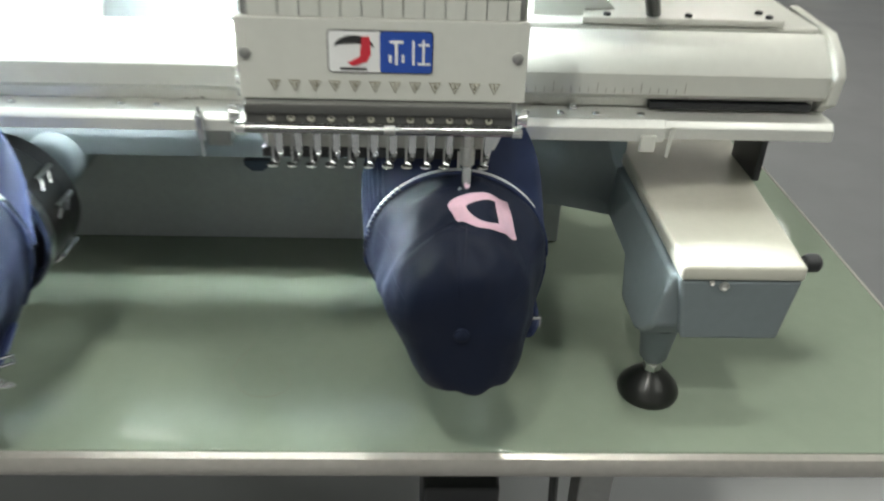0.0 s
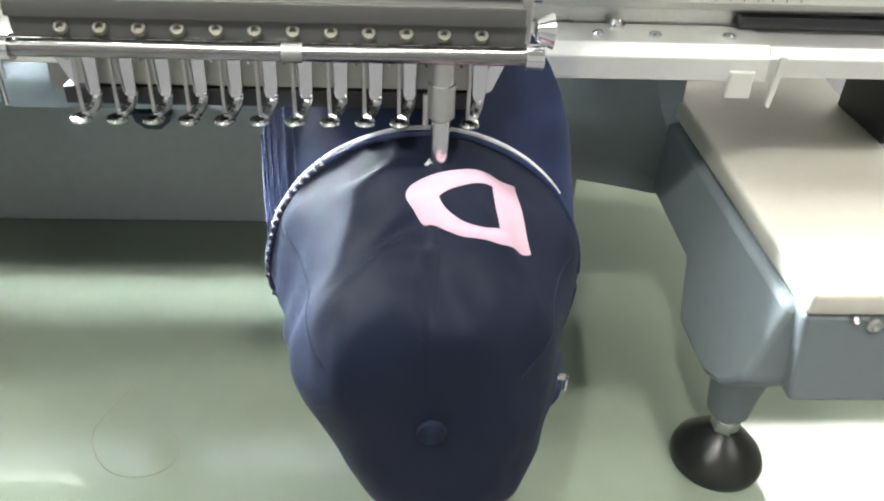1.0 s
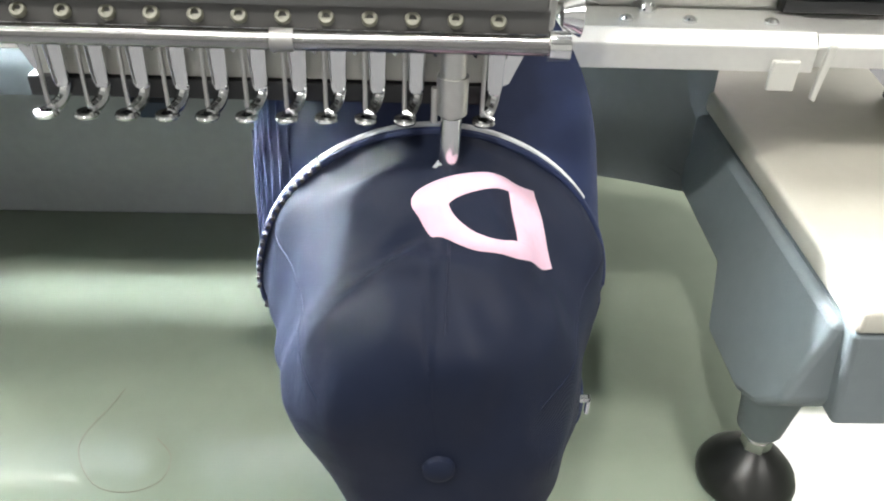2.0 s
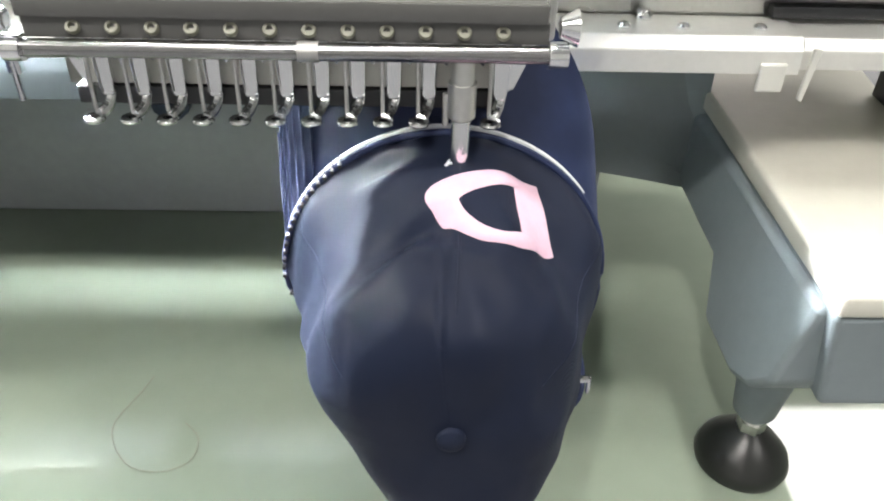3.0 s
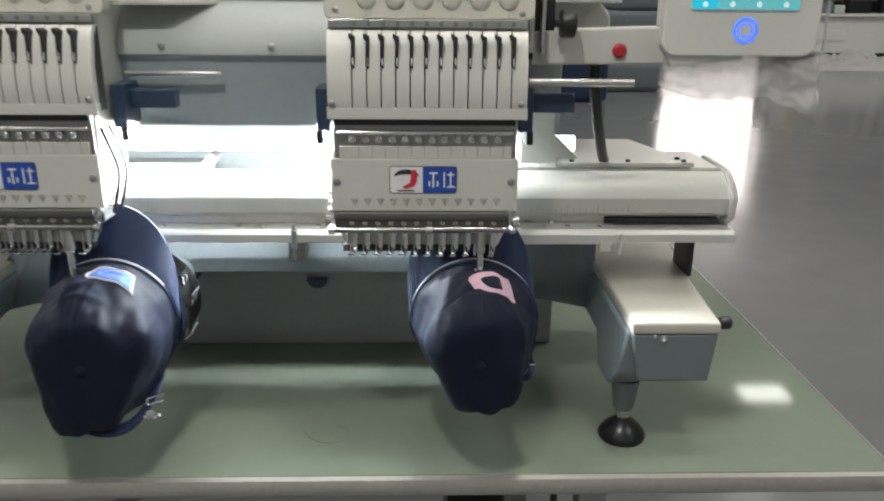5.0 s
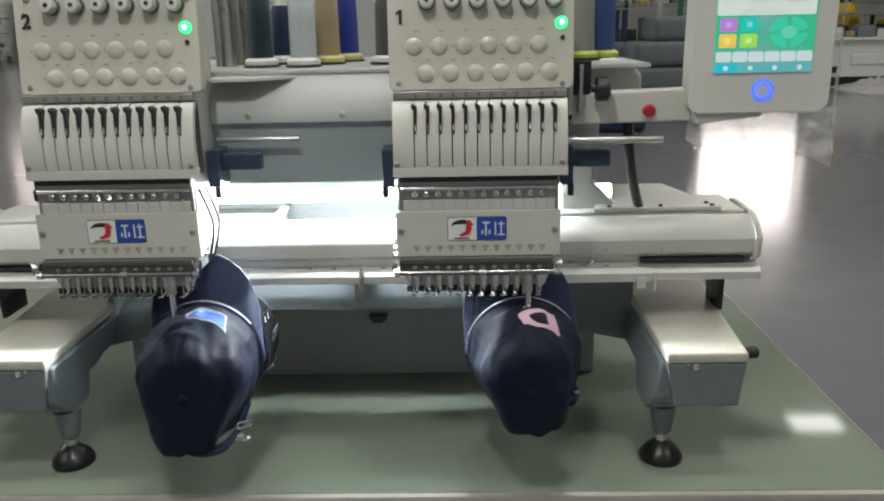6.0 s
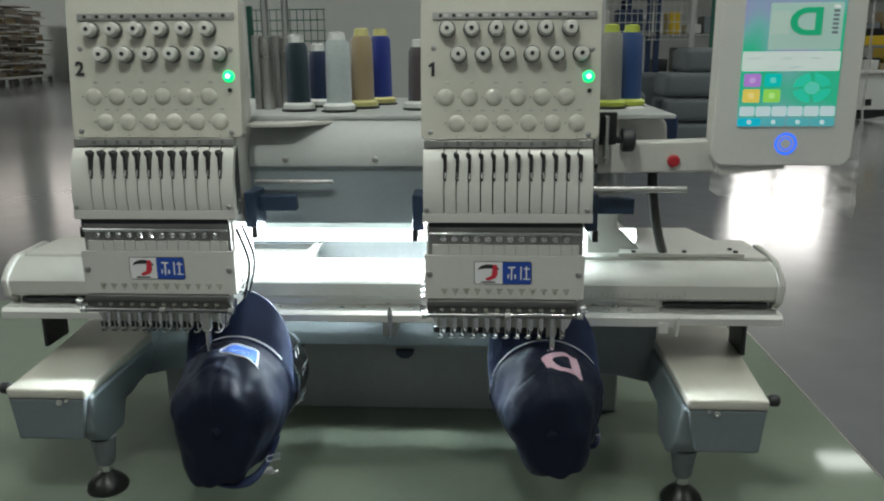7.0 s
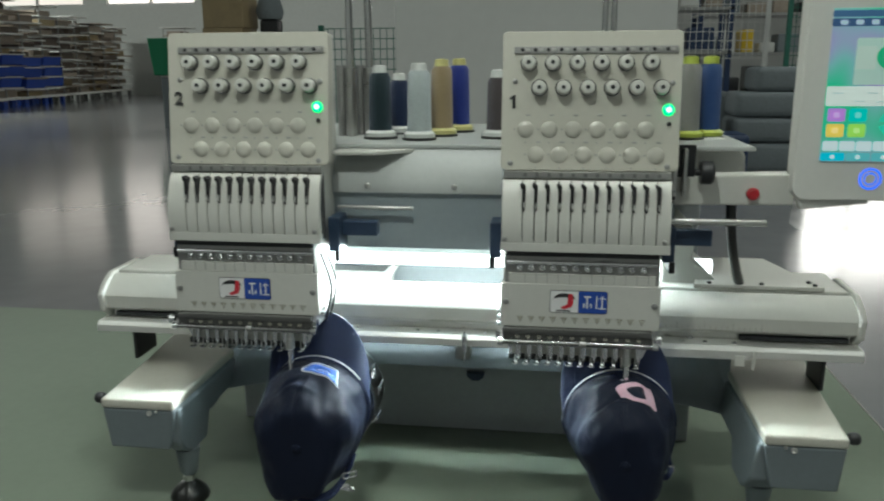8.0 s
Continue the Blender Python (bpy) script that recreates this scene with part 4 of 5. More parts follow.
def cap_frame(x0):
    f = thing("cap_frame", (x0, 0.13, 1.0), "round chrome and black cap driver frame", "cap frame", "cap frames")
    n = 56

    def hoop(r0, r1, y0, y1):
        bm = bmesh.new()
        loops = []
        for r, y in ((r0, y0), (r1, y0), (r1, y1), (r0, y1)):
            loops.append([bm.verts.new((x0 + r * math.cos(math.tau * i / n), y, 1.02 + r * math.sin(math.tau * i / n))) for i in range(n)])
        for k in range(4):
            a, b = loops[k], loops[(k + 1) % 4]
            for i in range(n):
                bm.faces.new((a[i], a[(i + 1) % n], b[(i + 1) % n], b[i]))
        bmesh.ops.recalc_face_normals(bm, faces=bm.faces)
        return bm
    part("hoop", hoop(0.080, 0.087, 0.055, 0.068), CHROME, f, "chrome hoop")
    part("drum", hoop(0.080, 0.0862, 0.0685, 0.10), RUBBER, f, "black drum")
    part("drive_ring", hoop(0.045, 0.086, 0.120, 0.145), BLACK, f, "black drive ring")
    part("hoop", hoop(0.060, 0.0855, 0.1005, 0.1195), RUBBER, f, "black rubber hoop")
    for a in (-35, 5, 28, 152, 175, 215):
        t = radians(a)
        p = Vector((x0 + 0.088 * math.cos(t), 0.085, 1.02 + 0.088 * math.sin(t)))
        q = Vector((x0 + 0.092 * math.cos(t + 0.16), 0.095, 1.02 + 0.092 * math.sin(t + 0.16)))
        part("clip", join(rod(p, q, 0.0026, n=10), rod(p + Vector((0, 0.02, 0)), q + Vector((0, 0.02, 0)), 0.0022, n=10), rod(q - Vector((0, 0.012, 0)), q + Vector((0, 0.026, 0)), 0.0034, n=12)), CHROME, f)
    return f


frame_one = cap_frame(0.078)
copy_thing(frame_one, Matrix.Translation((-0.455, 0.13, 1.0)))

# ---- thread spools and stand rods ----


def spool(x, y, height, r, colour, base_colour, under=1.497):
    sp = thing("thread_spool", (x, y, under), "cone of %s embroidery thread on the spool tray" % colour[1], "thread spool", "thread spools")
    part("pad", lathe([(0.033, 0), (0.034, 0.003), (0.030, 0.005)], (x, y, under), n=28), RUBBER, sp)
    part("base", lathe([(0.030, 0.005), (0.031, 0.012), (0.024, 0.017)], (x, y, under), n=28), base_colour, sp, "plastic spool base")
    body = [(r * 1.02, 0.017), (r, 0.03), (r * 0.97, height * 0.6), (r * 0.93, height - 0.008), (r * 0.72, height)]
    part("thread", lathe(body, (x, y, under), n=28), colour[0], sp)
    part("cap", lathe([(r * 0.66, height), (r * 0.62, height + 0.013), (r * 0.3, height + 0.015)], (x, y, under), n=24), base_colour, sp)
    return sp


def thread(name, colour, words):
    m = weave(name, colour, 260, 0.5, 0.8, 0.15, 0)
    return m, words


WHITE_PL = mat("white_spool_plastic", (0.60, 0.62, 0.60), 0.4)
LIME_PL = mat("lime_spool_plastic", (0.42, 0.50, 0.08), 0.4)
YEL_PL = mat("pale_yellow_spool_plastic", (0.50, 0.48, 0.20), 0.4)
spool(-0.392, 0.275, 0.128, 0.0225, thread("dark_green_thread", (0.012, 0.026, 0.030), "dark green"), WHITE_PL)
spool(-0.376, 0.395, 0.112, 0.021, thread("midnight_thread", (0.010, 0.020, 0.055), "midnight blue"), WHITE_PL)
spool(-0.310, 0.255, 0.132, 0.0235, thread("silver_thread", (0.42, 0.47, 0.47), "silver grey"), WHITE_PL)
spool(-0.278, 0.345, 0.140, 0.0225, thread("tan_thread", (0.30, 0.23, 0.13), "tan"), YEL_PL)
spool(-0.255, 0.455, 0.142, 0.023, thread("royal_thread", (0.015, 0.03, 0.20), "royal blue"), YEL_PL)
spool(-0.160, 0.30, 0.118, 0.022, thread("brown_thread", (0.07, 0.06, 0.06), "dark brown"), WHITE_PL)
spool(0.206, 0.31, 0.142, 0.0225, thread("grey_thread", (0.24, 0.24, 0.22), "mottled grey"), LIME_PL)
spool(0.249, 0.34, 0.142, 0.023, thread("steel_blue_thread", (0.03, 0.07, 0.20), "steel blue"), LIME_PL)
for k, (x, y, r) in enumerate(((-0.462, 0.32, 0.0075), (-0.432, 0.36, 0.0075), (0.044, 0.34, 0.006), (0.062, 0.36, 0.006))):
    st = thing("thread_stand_rod", (x, y, 1.497), "upright chrome thread stand rod on the spool tray", "stand rod", "stand rods")
    part("pole", rod((x, y, 1.497), (x, y, 2.15), r), CHROME, st)
    part("sleeve", rod((x, y, 1.497), (x, y, 1.635), r * 1.6), STEEL, st)
    if k < 2:
        part("sleeve", rod((x - 0.022, y + 0.01, 1.497), (x - 0.022, y + 0.01, 1.64), r * 1.3), DULL, st)

# ---- control panel on its arm ----
SX = lambda zx: 0.38 + (zx - 555) / 305 * 0.156
SZ = lambda zy: 1.483 + (415 - zy) / 1822
console = thing("operator_console", (0.25, 0.12, 1.40), "pale grey operator console with lit colour touch screen on an arm", "console")
arm_bar = part("support_arm", box(0.17, 0.34, 0.105, 0.14, 1.41, 1.45, 0.002), WHITE, console, "white support arm with red button")
part("bar", prism([(0.158, 1.402), (0.158, 1.452), (0.36, 1.458), (0.43, 1.458), (0.43, 1.424), (0.36, 1.405)], "y", 0.10, 0.145, 0.003), WHITE, arm_bar)
part("button", lathe([(0.0105, 0), (0.0105, 0.006), (0.007, 0.008)], (SX(372), 0.10, SZ(523)), (0, -1, 0), 20), RED, arm_bar, "red stop button")
part("bracket", join(box(0.150, 0.158, 0.08, 0.10, 1.42, 1.50, 0.001), box(0.168, 0.174, 0.08, 0.10, 1.42, 1.50, 0.001)), STEEL, arm_bar)
part("bracket_back", box(0.145, 0.19, 0.1005, 0.11, 1.41, 1.505, 0.001), BLACK, arm_bar)
part("hand_knob", join(lathe([(0.006, 0.0), (0.006, 0.02)], (0.186, 0.075, 1.462), (1, 0, 0), 14), lathe([(0.0185, 0.008), (0.020, 0.010), (0.020, 0.026), (0.017, 0.029)], (0.186, 0.075, 1.462), (1, 0, 0), 14)), BLACK, arm_bar, "black hand knob")
part("rod", rod((0.150, 0.06, 1.381), (0.302, 0.06, 1.381), 0.0055), STEEL, arm_bar)
solid("panel_cable", cord(spline([(0.258, 0.122, 1.402), (0.262, 0.128, 1.36), (0.274, 0.15, 1.31), (0.292, 0.19, 1.262), (0.305, 0.22, 1.236)]), 0.009, 10), RUBBER, "black cable from the panel arm to the beam", "cable")

ctrl = console
case_p = part("casing", prism(rounded(0.343, 0.570, 1.418, 1.755, 0.022, 8), "y", 0.078, 0.118, 0.006, 3), CASING, ctrl, "pale grey plastic casing")
part("chin", prism([(0.35, 1.428), (0.46, 1.428), (0.47, 1.412), (0.36, 1.400)], "y", 0.085, 0.13, 0.004), CASING, ctrl)


def screen_mat():
    m = bpy.data.materials.new("screen_glow")
    m.use_nodes = True
    n, l = m.node_tree.nodes, m.node_tree.links
    b = n["Principled BSDF"]
    b.inputs["Roughness"].default_value = 0.15
    b.inputs["Base Color"].default_value = (0.02, 0.02, 0.02, 1)
    tc = n.new("ShaderNodeTexCoord")
    nz = n.new("ShaderNodeTexNoise")
    nz.inputs["Scale"].default_value = 9.0
    nz.inputs["Detail"].default_value = 0.5
    r = n.new("ShaderNodeValToRGB")
    r.color_ramp.elements[0].color = (0.05, 0.62, 0.34, 1)
    r.color_ramp.elements[0].position = 0.38
    r.color_ramp.elements[1].color = (0.42, 0.36, 0.66, 1)
    r.color_ramp.elements[1].position = 0.62
    e = r.color_ramp.elements.new(0.5)
    e.color = (0.24, 0.55, 0.55, 1)
    l.new(tc.outputs["Object"], nz.inputs["Vector"])
    l.new(nz.outputs[0], r.inputs[0])
    l.new(r.outputs[0], b.inputs["Emission Color"])
    b.inputs["Emission Strength"].default_value = 1.3
    return m


screen = part("screen", box(0.380, 0.536, 0.0755, 0.0785, 1.483, 1.722, 0.0008), screen_mat(), ctrl, "glowing touch screen")


def tile(name, zx0, zx1, zy0, zy1, colour, strength=1.05, depth=0.0748, r=0.003):
    return part(name, prism(rounded(SX(zx0), SX(zx1), SZ(zy1), SZ(zy0), min(r, abs(SZ(zy0) - SZ(zy1)) * 0.45)), "y", depth, 0.0757), glow(name + "_glow", colour, strength), screen)


tile("title_bar", 552, 858, -14, 4, (0.04, 0.10, 0.20))
tile("title_bar", 552, 765, 8, 30, (0.03, 0.07, 0.16))
tile("title_tab", 767, 858, 6, 30, (0.55, 0.42, 0.12))
for k in range(4):
    tile("title_icon", 575 + 45 * k, 598 + 45 * k, 12, 26, (0.35, 0.45, 0.55), depth=0.0744)
tile("preview_field", 630, 850, 62, 194, (0.40, 0.55, 0.50), 0.75)
tile("preview_ghost", 632, 690, 85, 150, (0.46, 0.58, 0.52), 0.75, depth=0.0744)
part("preview_letter", letters("D", 0.058, pose(SX(742), 0.0742, SZ(110), 90, 0, 0) @ pose(0, 0, 0, 0, 0, 180) @ Matrix.Diagonal((1.25, 1, 1, 1))), glow("letter_green", (0.03, 0.42, 0.20), 0.7), screen)
tile("info_field", 556, 855, 198, 254, (0.66, 0.74, 0.70), 0.85)
for zx, zy in ((590, 215), (690, 215), (780, 215), (655, 238), (720, 240)):
    tile("info_bar", zx - 18, zx + 18, zy, zy + 4, (0.35, 0.40, 0.42), depth=0.0744)
for zx, zy, col in ((592, 280, (0.42, 0.20, 0.62)), (656, 280, (0.02, 0.50, 0.46)), (592, 325, (0.75, 0.55, 0.10)), (656, 325, (0.32, 0.66, 0.10))):
    tile("icon_key", zx - 26, zx + 26, zy - 19, zy + 19, col)
    tile("icon_sign", zx - 9, zx + 9, zy - 8, zy + 8, tuple(min(1, v + 0.15) for v in col), depth=0.0744)
part("dial", join(*[prism([(SX(778 + 58 * a * math.cos(t)), SZ(303 + 43 * a * math.sin(t))) for a, t in [(1.0, radians(g)) for g in range(k * 90 + 5, k * 90 + 86, 9)] + [(0.48, radians(g)) for g in range(k * 90 + 85, k * 90 + 4, -9)]], "y", 0.0748, 0.0757) for k in range(4)]), glow("dial_glow", (0.05, 0.62, 0.42), 0.8), screen)
part("dial_centre", prism([(SX(778 + 24 * math.cos(math.tau * i / 24)), SZ(303 + 18 * math.sin(math.tau * i / 24))) for i in range(24)], "y", 0.0746, 0.0757), glow("dial_centre_glow", (0.14, 0.66, 0.50), 0.8), screen)
for k in range(6):
    tile("key", 560 + 50 * k, 606 + 50 * k, 356, 384, (0.55, 0.66, 0.70))
for k in range(4):
    tile("menu_key", 556 + 76 * k, 629 + 76 * k, 390, 414, (0.02, 0.45, 0.62) if k == 0 else (0.10, 0.40, 0.44))
    tile("menu_sign", 585 + 76 * k, 599 + 76 * k, 396, 408, (0.6, 0.75, 0.78), depth=0.0744)
for k in range(7):
    tile("colour_bar", 820, 838, 70 + 12 * k, 77 + 12 * k, (0.12, 0.16, 0.16) if k else (0.8, 0.85, 0.8), depth=0.0744, r=0.001)
bm = bmesh.new()
NR = 40
for r0, r1 in ((0.0145, 0.0175), (0.0085, 0.0105)):
    a = [bm.verts.new((SX(715) + r0 * math.cos(math.tau * i / NR), 0.0768, SZ(467) + r0 * math.sin(math.tau * i / NR))) for i in range(NR)]
    b = [bm.verts.new((SX(715) + r1 * math.cos(math.tau * i / NR), 0.0768, SZ(467) + r1 * math.sin(math.tau * i / NR))) for i in range(NR)]
    for i in range(NR):
        bm.faces.new((a[i], b[i], b[(i + 1) % NR], a[(i + 1) % NR]))
part("button_ring", bm, glow("blue_ring_glow", (0.02, 0.12, 1.0), 3.0), ctrl, "glowing blue button ring")
part("button_disc", lathe([(0.0140, 0), (0.0140, 0.0008)], (SX(715), 0.0778, SZ(467)), (0, -1, 0), 28), CASING, ctrl)

# crumpled clear film hanging below and beside the panel
bm = bmesh.new()
NX, NZ = 40, 40
rows = []
for k in range(NZ + 1):
    f = k / NZ
    row = []
    for i in range(NX + 1):
        g = i / NX
        x = 0.352 + 0.238 * g + 0.010 * f * (g - 0.4)
        z = 1.425 - f * (0.050 + 0.045 * g + 0.01 * math.sin(7 * g))
        w = noise.noise(Vector((x * 28, 3.1, z * 34))) * 0.016 + noise.noise(Vector((x * 70, 8.0, z * 80))) * 0.006
        row.append(bm.verts.new((x, 0.092 + w * min(1, 3 * f) + 0.01 * f, z + 0.006 * noise.noise(Vector((x * 40, 1, 2))) * f)))
    rows.append(row)
for a, b in zip(rows, rows[1:]):
    for i in range(NX):
        bm.faces.new((a[i], a[i + 1], b[i + 1], b[i]))
film = solid("plastic_film", bm, FILM, "crumpled clear protective film hanging under the control panel", "plastic film", sharp=180)
bm = bmesh.new()
rows = []
for k in range(31):
    z = 1.75 - 0.40 * k / 30
    rows.append([bm.verts.new((0.577 + 0.020 * g / 6 + 0.006 * noise.noise(Vector((g * 0.6, 1, z * 25))), 0.078 + 0.006 * g + 0.010 * noise.noise(Vector((g * 0.5, 4, z * 30))), z)) for g in range(7)])
for a, b in zip(rows, rows[1:]):
    for i in range(6):
        bm.faces.new((a[i], a[i + 1], b[i + 1], b[i]))
solid("plastic_film", bm, FILM, "clear protective film hanging beside the control panel", "plastic film", sharp=180)

# fine loose threads on the table
solid("loose_thread", cord(spline([(-0.184, 0.152, TZ + 0.001), (-0.189, 0.134, TZ + 0.001), (-0.202, 0.091, TZ + 0.001), (-0.181, 0.054, TZ + 0.001), (-0.153, 0.044, TZ + 0.001), (-0.129, 0.054, TZ + 0.001), (-0.126, 0.078, TZ + 0.001), (-0.142, 0.097, TZ + 0.001)], 8), 0.0003, 5), BROWNINK, "fine dark loose thread curled on the table", "thread")

# ---- far side of the hall ----
GREENM = mat("green_mesh_paint", (0.03, 0.14, 0.10), 0.5)
BOARD = mat("white_board", (0.76, 0.77, 0.74), 0.55, vary=0.03, scale=3)
BLUEBIN = mat("blue_bin_plastic", (0.025, 0.075, 0.42), 0.4)
GREENBIN = mat("green_bin_plastic", (0.02, 0.22, 0.10), 0.45)
WOOD = mat("brown_stacked_boards", (0.34, 0.285, 0.235), 0.7, vary=0.25, scale=4)
PALE = mat("pale_tray_edge", (0.62, 0.62, 0.60), 0.5, vary=0.08)
TRAYEDGE = mat("white_tray_edge", (0.80, 0.79, 0.77), 0.4, vary=0.06)
DARKWOOD = mat("dark_stacked_boards", (0.13, 0.10, 0.08), 0.7, vary=0.25, scale=4)
SEAT = mat("grey_upholstery", (0.19, 0.215, 0.23), 0.75, vary=0.12, scale=8)
DKBLUE = mat("dark_blue_frame", (0.02, 0.04, 0.10), 0.5)
YELLOW = mat("yellow_tool", (0.65, 0.45, 0.03), 0.4)
TAN = mat("tan_goods", (0.36, 0.28, 0.16), 0.7, vary=0.2)

bd = thing("partition_board", (-0.3, 7.0, 0), "tall white partition board", "partition")
part("board", box(-1.68, 1.14, 7.0, 7.05, 0.3, 3.6, 0.006), BOARD, bd)
for x in (-1.5, 1.0):
    part("leg", box(x - 0.03, x + 0.03, 7.0, 7.06, 0, 0.3, 0.003), DULL, bd)


def mesh_fence(x0, x1, y, z0, z1, material, pitch, label):
    f = thing("mesh_panel", ((x0 + x1) / 2, y, 0), label, "mesh panel", "mesh panels")
    n = int((x1 - x0) / pitch)
    for i in range(n + 1):
        part("wire", rod((x0 + (x1 - x0) * i / n, y, z0), (x0 + (x1 - x0) * i / n, y, z1), 0.006, n=5), material, f)
    k = int((z1 - z0) / pitch / 1.4)
    for i in range(k + 1):
        part("wire", rod((x0, y, z0 + (z1 - z0) * i / k), (x1, y, z0 + (z1 - z0) * i / k), 0.007, n=5), material, f)
    for x in (x0, x1):
        part("post", box(x - 0.035, x + 0.035, y - 0.035, y + 0.035, 0, z1 + 0.05, 0.004), material, f)


mesh_fence(-3.2, -1.75, 9.5, 0.4, 2.15, GREENM, 0.09, "green wire mesh fence panel")
mesh_fence(1.75, 3.35, 12.5, 1.75, 3.6, PALE, 0.10, "pale wire mesh panel")
mesh_fence(3.55, 3.75, 12.0, 0.2, 3.8, GREENM, 0.10, "green steel mesh post")


def tray_stack(x, y, z_layers, blue, seed):
    rnd = random.Random(seed)
    st = thing("tray_stack", (x, y, 0), "stack of %s on a pallet" % ("blue plastic bins and pale trays" if blue else "pale open trays with brown boards"), "tray stack", "tray stacks")
    w, d = 1.55, 1.5
    part("deck", box(x - w / 2, x + w / 2, y - d / 2, y + d / 2, 0.36, 0.46, 0.01), TRAYEDGE, st)
    for ax in (-0.68, -0.05, 0.6):
        for ay in (-0.65, 0.65):
            part("leg", box(x + ax - 0.09, x + ax + 0.09, y + ay - 0.08, y + ay + 0.08, 0, 0.36, 0.01), BLUEBIN if blue else DULL, st)
    z = 0.46
    for k in range(z_layers):
        bins = blue and k in (1, 2, 3)
        h = 0.40 if bins else rnd.uniform(0.26, 0.40)
        o, q, wide = rnd.uniform(-0.16, 0.16), rnd.uniform(-0.10, 0.10), rnd.uniform(0.62, 0.74)
        if bins:
            part("bin", prism([(x + o - 0.66, z), (x + o - 0.76, z + h), (x + o + 0.76, z + h), (x + o + 0.66, z)], "y", y + q - 0.68, y + q + 0.68, 0.02), BLUEBIN, st)
        else:
            part("board_layer", box(x + o - wide * rnd.uniform(0.5, 0.95), x + o + wide * rnd.uniform(0.4, 0.95), y + q - 0.55, y + q + 0.6, z + 0.001, z + h * rnd.uniform(0.55, 0.92), 0.02), rnd.choice((WOOD, WOOD, DARKWOOD, TAN)), st)
            for ax in (-0.68, 0.68):
                part("peg", box(x + ax - 0.03, x + ax + 0.03, y - 0.62, y - 0.56, z, z + h, 0.004), DULL, st)
        part("tray", box(x + o - 0.80, x + o + 0.80, y + q - 0.76, y + q + 0.76, z + h + 0.001, z + h + rnd.uniform(0.035, 0.075), 0.012), TRAYEDGE if rnd.random() < 0.8 else WOOD, st)
        z += h + 0.078


for k in range(10):
    f = k / 9
    tray_stack(-22.9 - 3.4 * f, 26.5 + 17.5 * f, 9 if k > 1 else 8, k < 5, 40 + k)
for k in range(4):
    tray_stack(-25.6 - 1.2 * k, 29.5 + 3.2 * k, 10, False, 60 + k)
for k in range(3):
    tray_stack(-22.2 + 1.9 * k, 44.6, 9 - 2 * k, False, 80 + k)

for k, (z0, z1) in enumerate(((0.0, 0.78), (0.782, 1.56), (1.562, 2.30), (2.302, 2.95))):
    solid("carton", box(-5.98 + 0.02 * k, -5.24 + 0.03 * (k % 2), 11.8, 12.5, z0, z1, 0.012), TAN, "brown cardboard carton in a tall stack", "carton", "stacked cartons")
wrapped = thing("wrapped_machine", (-4.9, 12.3, 0), "dark machine part standing wrapped beside cartons", "machine part")
part("body", join(box(-5.15, -4.62, 12.0, 12.5, 0, 1.9, 0.04), box(-5.05, -4.72, 12.1, 12.4, 1.9, 2.45, 0.05)), BLACK, wrapped)
part("top", lathe([(0.20, 0), (0.24, 0.12), (0.18, 0.34), (0.06, 0.42)], (-4.9, 12.25, 2.45), n=14), SEAT, wrapped)
gb = thing("storage_cabinet", (-10.5, 20, 0), "grey cabinet carrying a green plastic bin", "cabinet")
part("body", box(-10.75, -10.1, 19.6, 20.4, 0, 1.4, 0.02), SEAT, gb)
part("top", box(-10.8, -10.05, 19.55, 20.45, 1.402, 1.45, 0.01), DULL, gb)
solid("green_bin", prism([(-10.95, 1.452), (-11.08, 2.45), (-9.9, 2.45), (-10.05, 1.452)], "y", 19.6, 20.4, 0.03), GREENBIN, "tall green plastic bin on a cabinet", "bin")

for k, (x, y, z, w) in enumerate(((3.25, 12.0, 0.0, 1.25), (3.3, 12.0, 0.47, 1.15), (3.3, 12.0, 0.86, 1.1), (3.42, 12.05, 1.24, 0.75))):
    cu = solid("seat_cushion", box(x - w / 2, x + w / 2, y - 0.45, y + 0.45, z + 0.002, z + (0.46 if k == 0 else 0.38), 0.09, 4), SEAT, "dark grey upholstered seat block in a stack", "seat block", "stacked seat blocks")
for k, (x, y) in enumerate(((2.35, 10.6), (2.1, 11.8), (2.65, 13.2))):
    solid("seat_cushion", box(x - 0.35, x + 0.35, y - 0.35, y + 0.35, 0.002, 0.7 + 0.25 * k, 0.08, 4), SEAT if k else DKBLUE, "upholstered block wrapped for storage", "seat block", "stacked seat blocks")


def rack(x, y, label, seed):
    rnd = random.Random(seed)
    r = thing("goods_rack", (x, y, 0), label, "rack", "goods racks")
    for ax in (-1.2, 1.2):
        for ay in (-0.4, 0.4):
            part("upright", box(x + ax - 0.05, x + ax + 0.05, y + ay - 0.05, y + ay + 0.05, 0, 3.4, 0.005), DKBLUE, r)
    for z in (0.25, 1.05, 1.85, 2.65, 3.3):
        part("shelf", box(x - 1.25, x + 1.25, y - 0.45, y + 0.45, z, z + 0.06, 0.005), DULL, r)
    for z in (0.31, 1.11, 1.91, 2.71):
        px0 = x - 1.1
        while px0 < x + 0.9:
            w = rnd.uniform(0.25, 0.5)
            g = solid("parcel", box(px0, px0 + w, y - 0.38, y + 0.2, z + 0.001, z + rnd.uniform(0.2, 0.55), 0.03), rnd.choice((TAN, PALE, SEAT, YELLOW, WOOD, DKBLUE, BLACK, SEAT)), "packed goods on a rack shelf", "goods", "packed goods")
            px0 += w + rnd.uniform(0.03, 0.15)


rack(9.9, 18.8, "dark blue rack with packed goods and yellow tools", 5)
rack(12.7, 18.8, "dark blue rack with packed goods and yellow tools", 6)

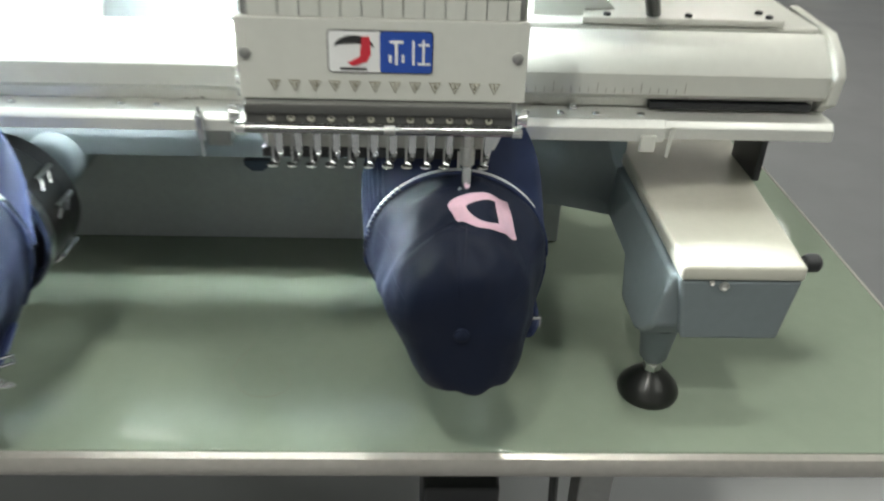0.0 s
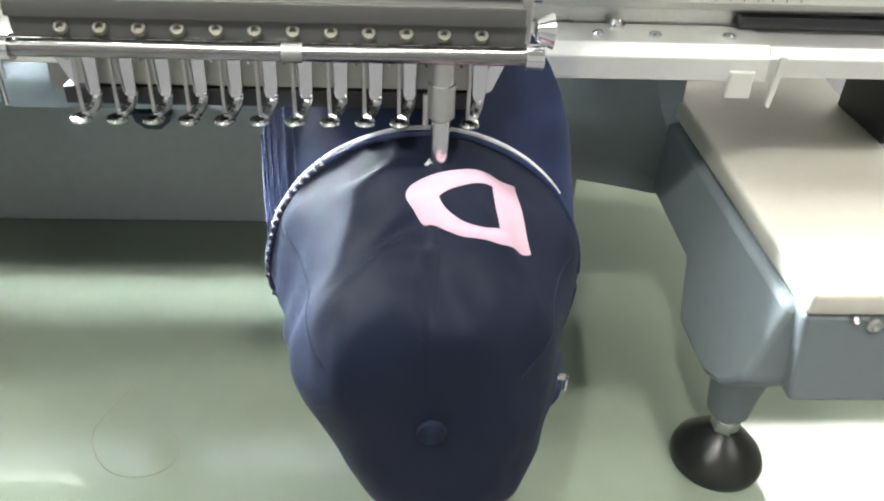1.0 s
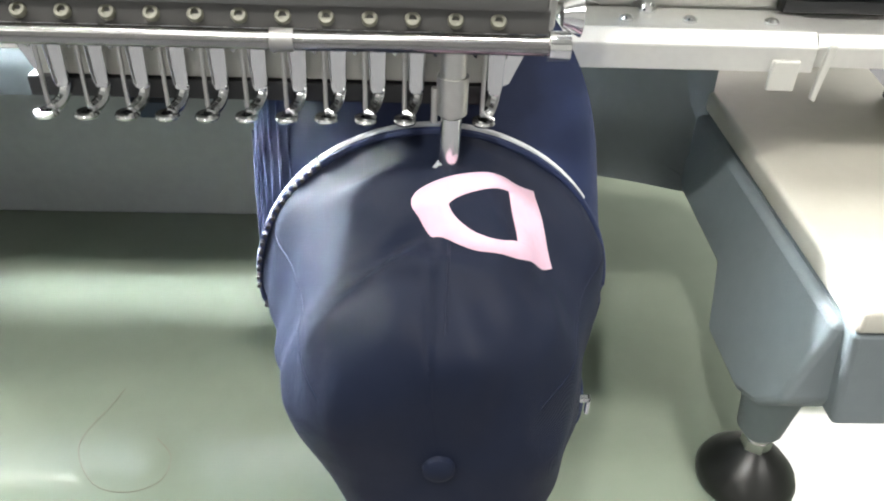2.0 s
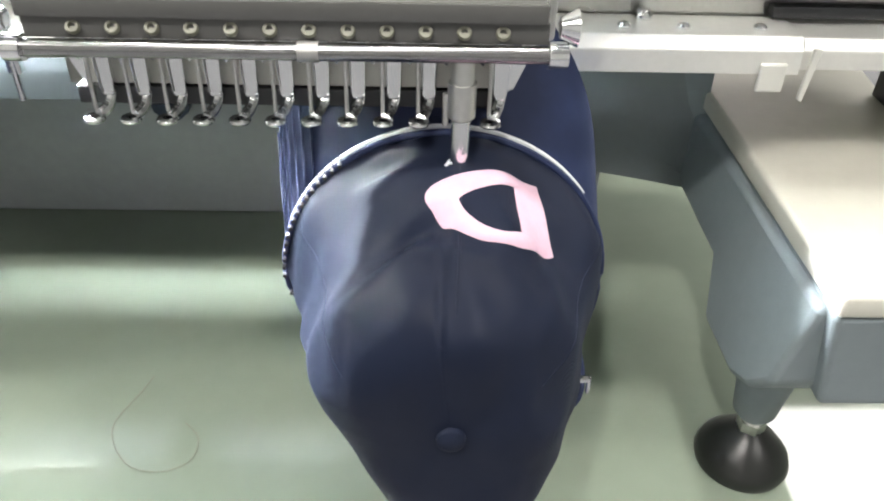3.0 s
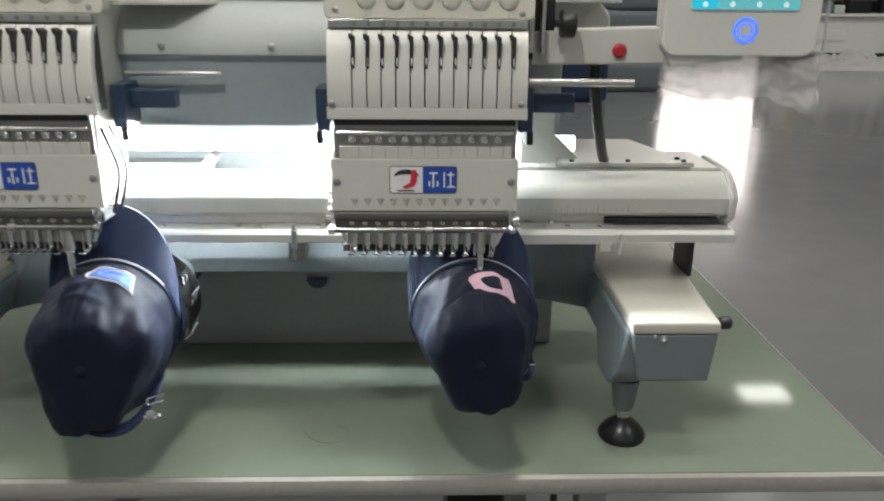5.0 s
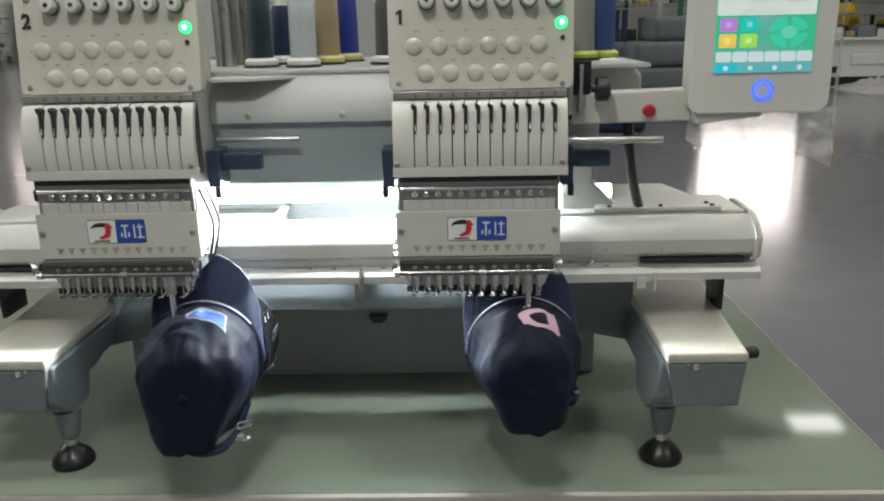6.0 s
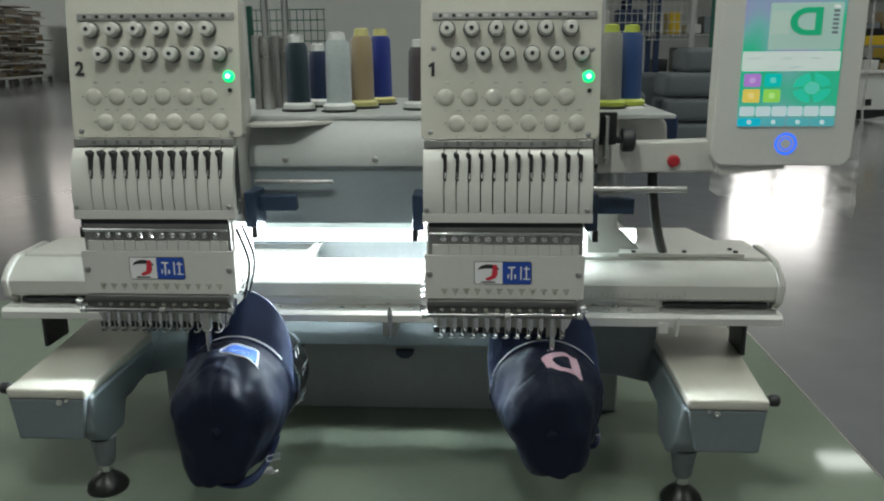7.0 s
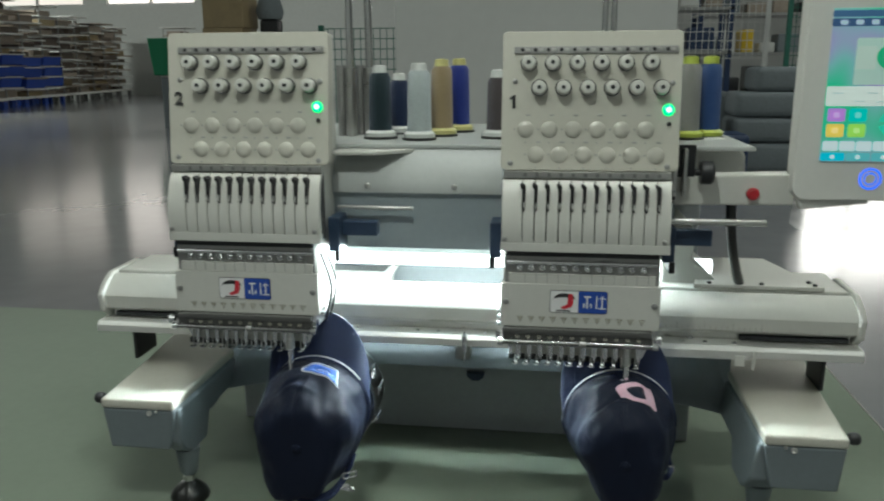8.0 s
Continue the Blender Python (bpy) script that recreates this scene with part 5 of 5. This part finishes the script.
wb = thing("workbench", (9.6, 17.8, 0), "cluttered white workbench with a dark upper shelf", "workbench")
part("plinth", box(8.45, 10.9, 17.5, 18.2, 0, 0.22, 0.01), BLACK, wb, "black recessed plinth")
part("body", box(8.33, 11.0, 17.4, 18.25, 0.221, 1.03, 0.02), BOARD, wb)
part("drawer", box(8.95, 9.8, 17.37, 17.399, 0.50, 0.72, 0.008), TRAYEDGE, wb, "white drawer front")
part("socket", box(8.50, 8.66, 17.37, 17.399, 0.32, 0.46, 0.005), BLACK, wb)
part("ledge", box(8.28, 11.05, 17.3, 18.3, 1.031, 1.10, 0.012), TRAYEDGE, wb, "white ledge")
for x in (8.35, 9.7, 10.95):
    part("post", box(x - 0.03, x + 0.03, 18.1, 18.2, 1.101, 1.58, 0.005), BLACK, wb)
part("upper_shelf", box(8.25, 11.0, 17.6, 18.3, 1.581, 1.64, 0.01), DULL, wb, "grey upper shelf")
for x, w, h, m in ((8.42, 0.34, 0.22, PALE), (8.80, 0.22, 0.14, TAN), (9.06, 0.40, 0.26, SEAT), (9.50, 0.25, 0.18, PALE), (9.86, 0.5, 0.3, BLACK)):
    solid("parcel", box(x, x + w, 17.45, 17.85, 1.101, 1.101 + h, 0.03), m, "small packed goods on the bench ledge", "goods", "packed goods")
solid("tool_case", prism([(8.30, 1.641), (8.30, 1.84), (8.95, 1.86), (9.05, 1.76), (9.05, 1.641)], "y", 17.65, 17.95, 0.02), YELLOW, "yellow tool case lying on the bench shelf", "tool case")
solid("tool_case", prism([(8.40, 1.641), (8.44, 2.02), (9.00, 2.02), (9.10, 1.90), (9.10, 1.641)], "y", 17.97, 18.25, 0.02), BLACK, "black tool case behind the yellow one", "tool case")

bm = bmesh.new()
rows = []
for k in range(25):
    rows.append([bm.verts.new((9.6 + 2.4 * (i / 24 - 0.5), 16.4 + 2.2 * (k / 24 - 0.5), 0.004 + 0.34 * max(0.0, 1 - ((i - 12) / 12) ** 2) * max(0.0, 1 - ((k - 12) / 12) ** 2) * (0.6 + 0.8 * abs(noise.noise(Vector((i * 0.5, k * 0.5, 3))))))) for i in range(25)])
for a, b in zip(rows, rows[1:]):
    for i in range(24):
        bm.faces.new((a[i], a[i + 1], b[i + 1], b[i]))
solid("plastic_sheet", bm, mat("milky_film", (0.62, 0.60, 0.60), 0.2, bump=0.6, bump_scale=8), "crumpled milky plastic sheet lying on the floor", "plastic sheet", sharp=60)
rack(4.2, 17.0, "dark blue rack with mixed packed goods", 9)
rack(15.4, 18.8, "dark blue rack with packed goods and yellow tools", 11)
rack(2.0, 15.0, "dark blue rack with mixed packed goods", 12)
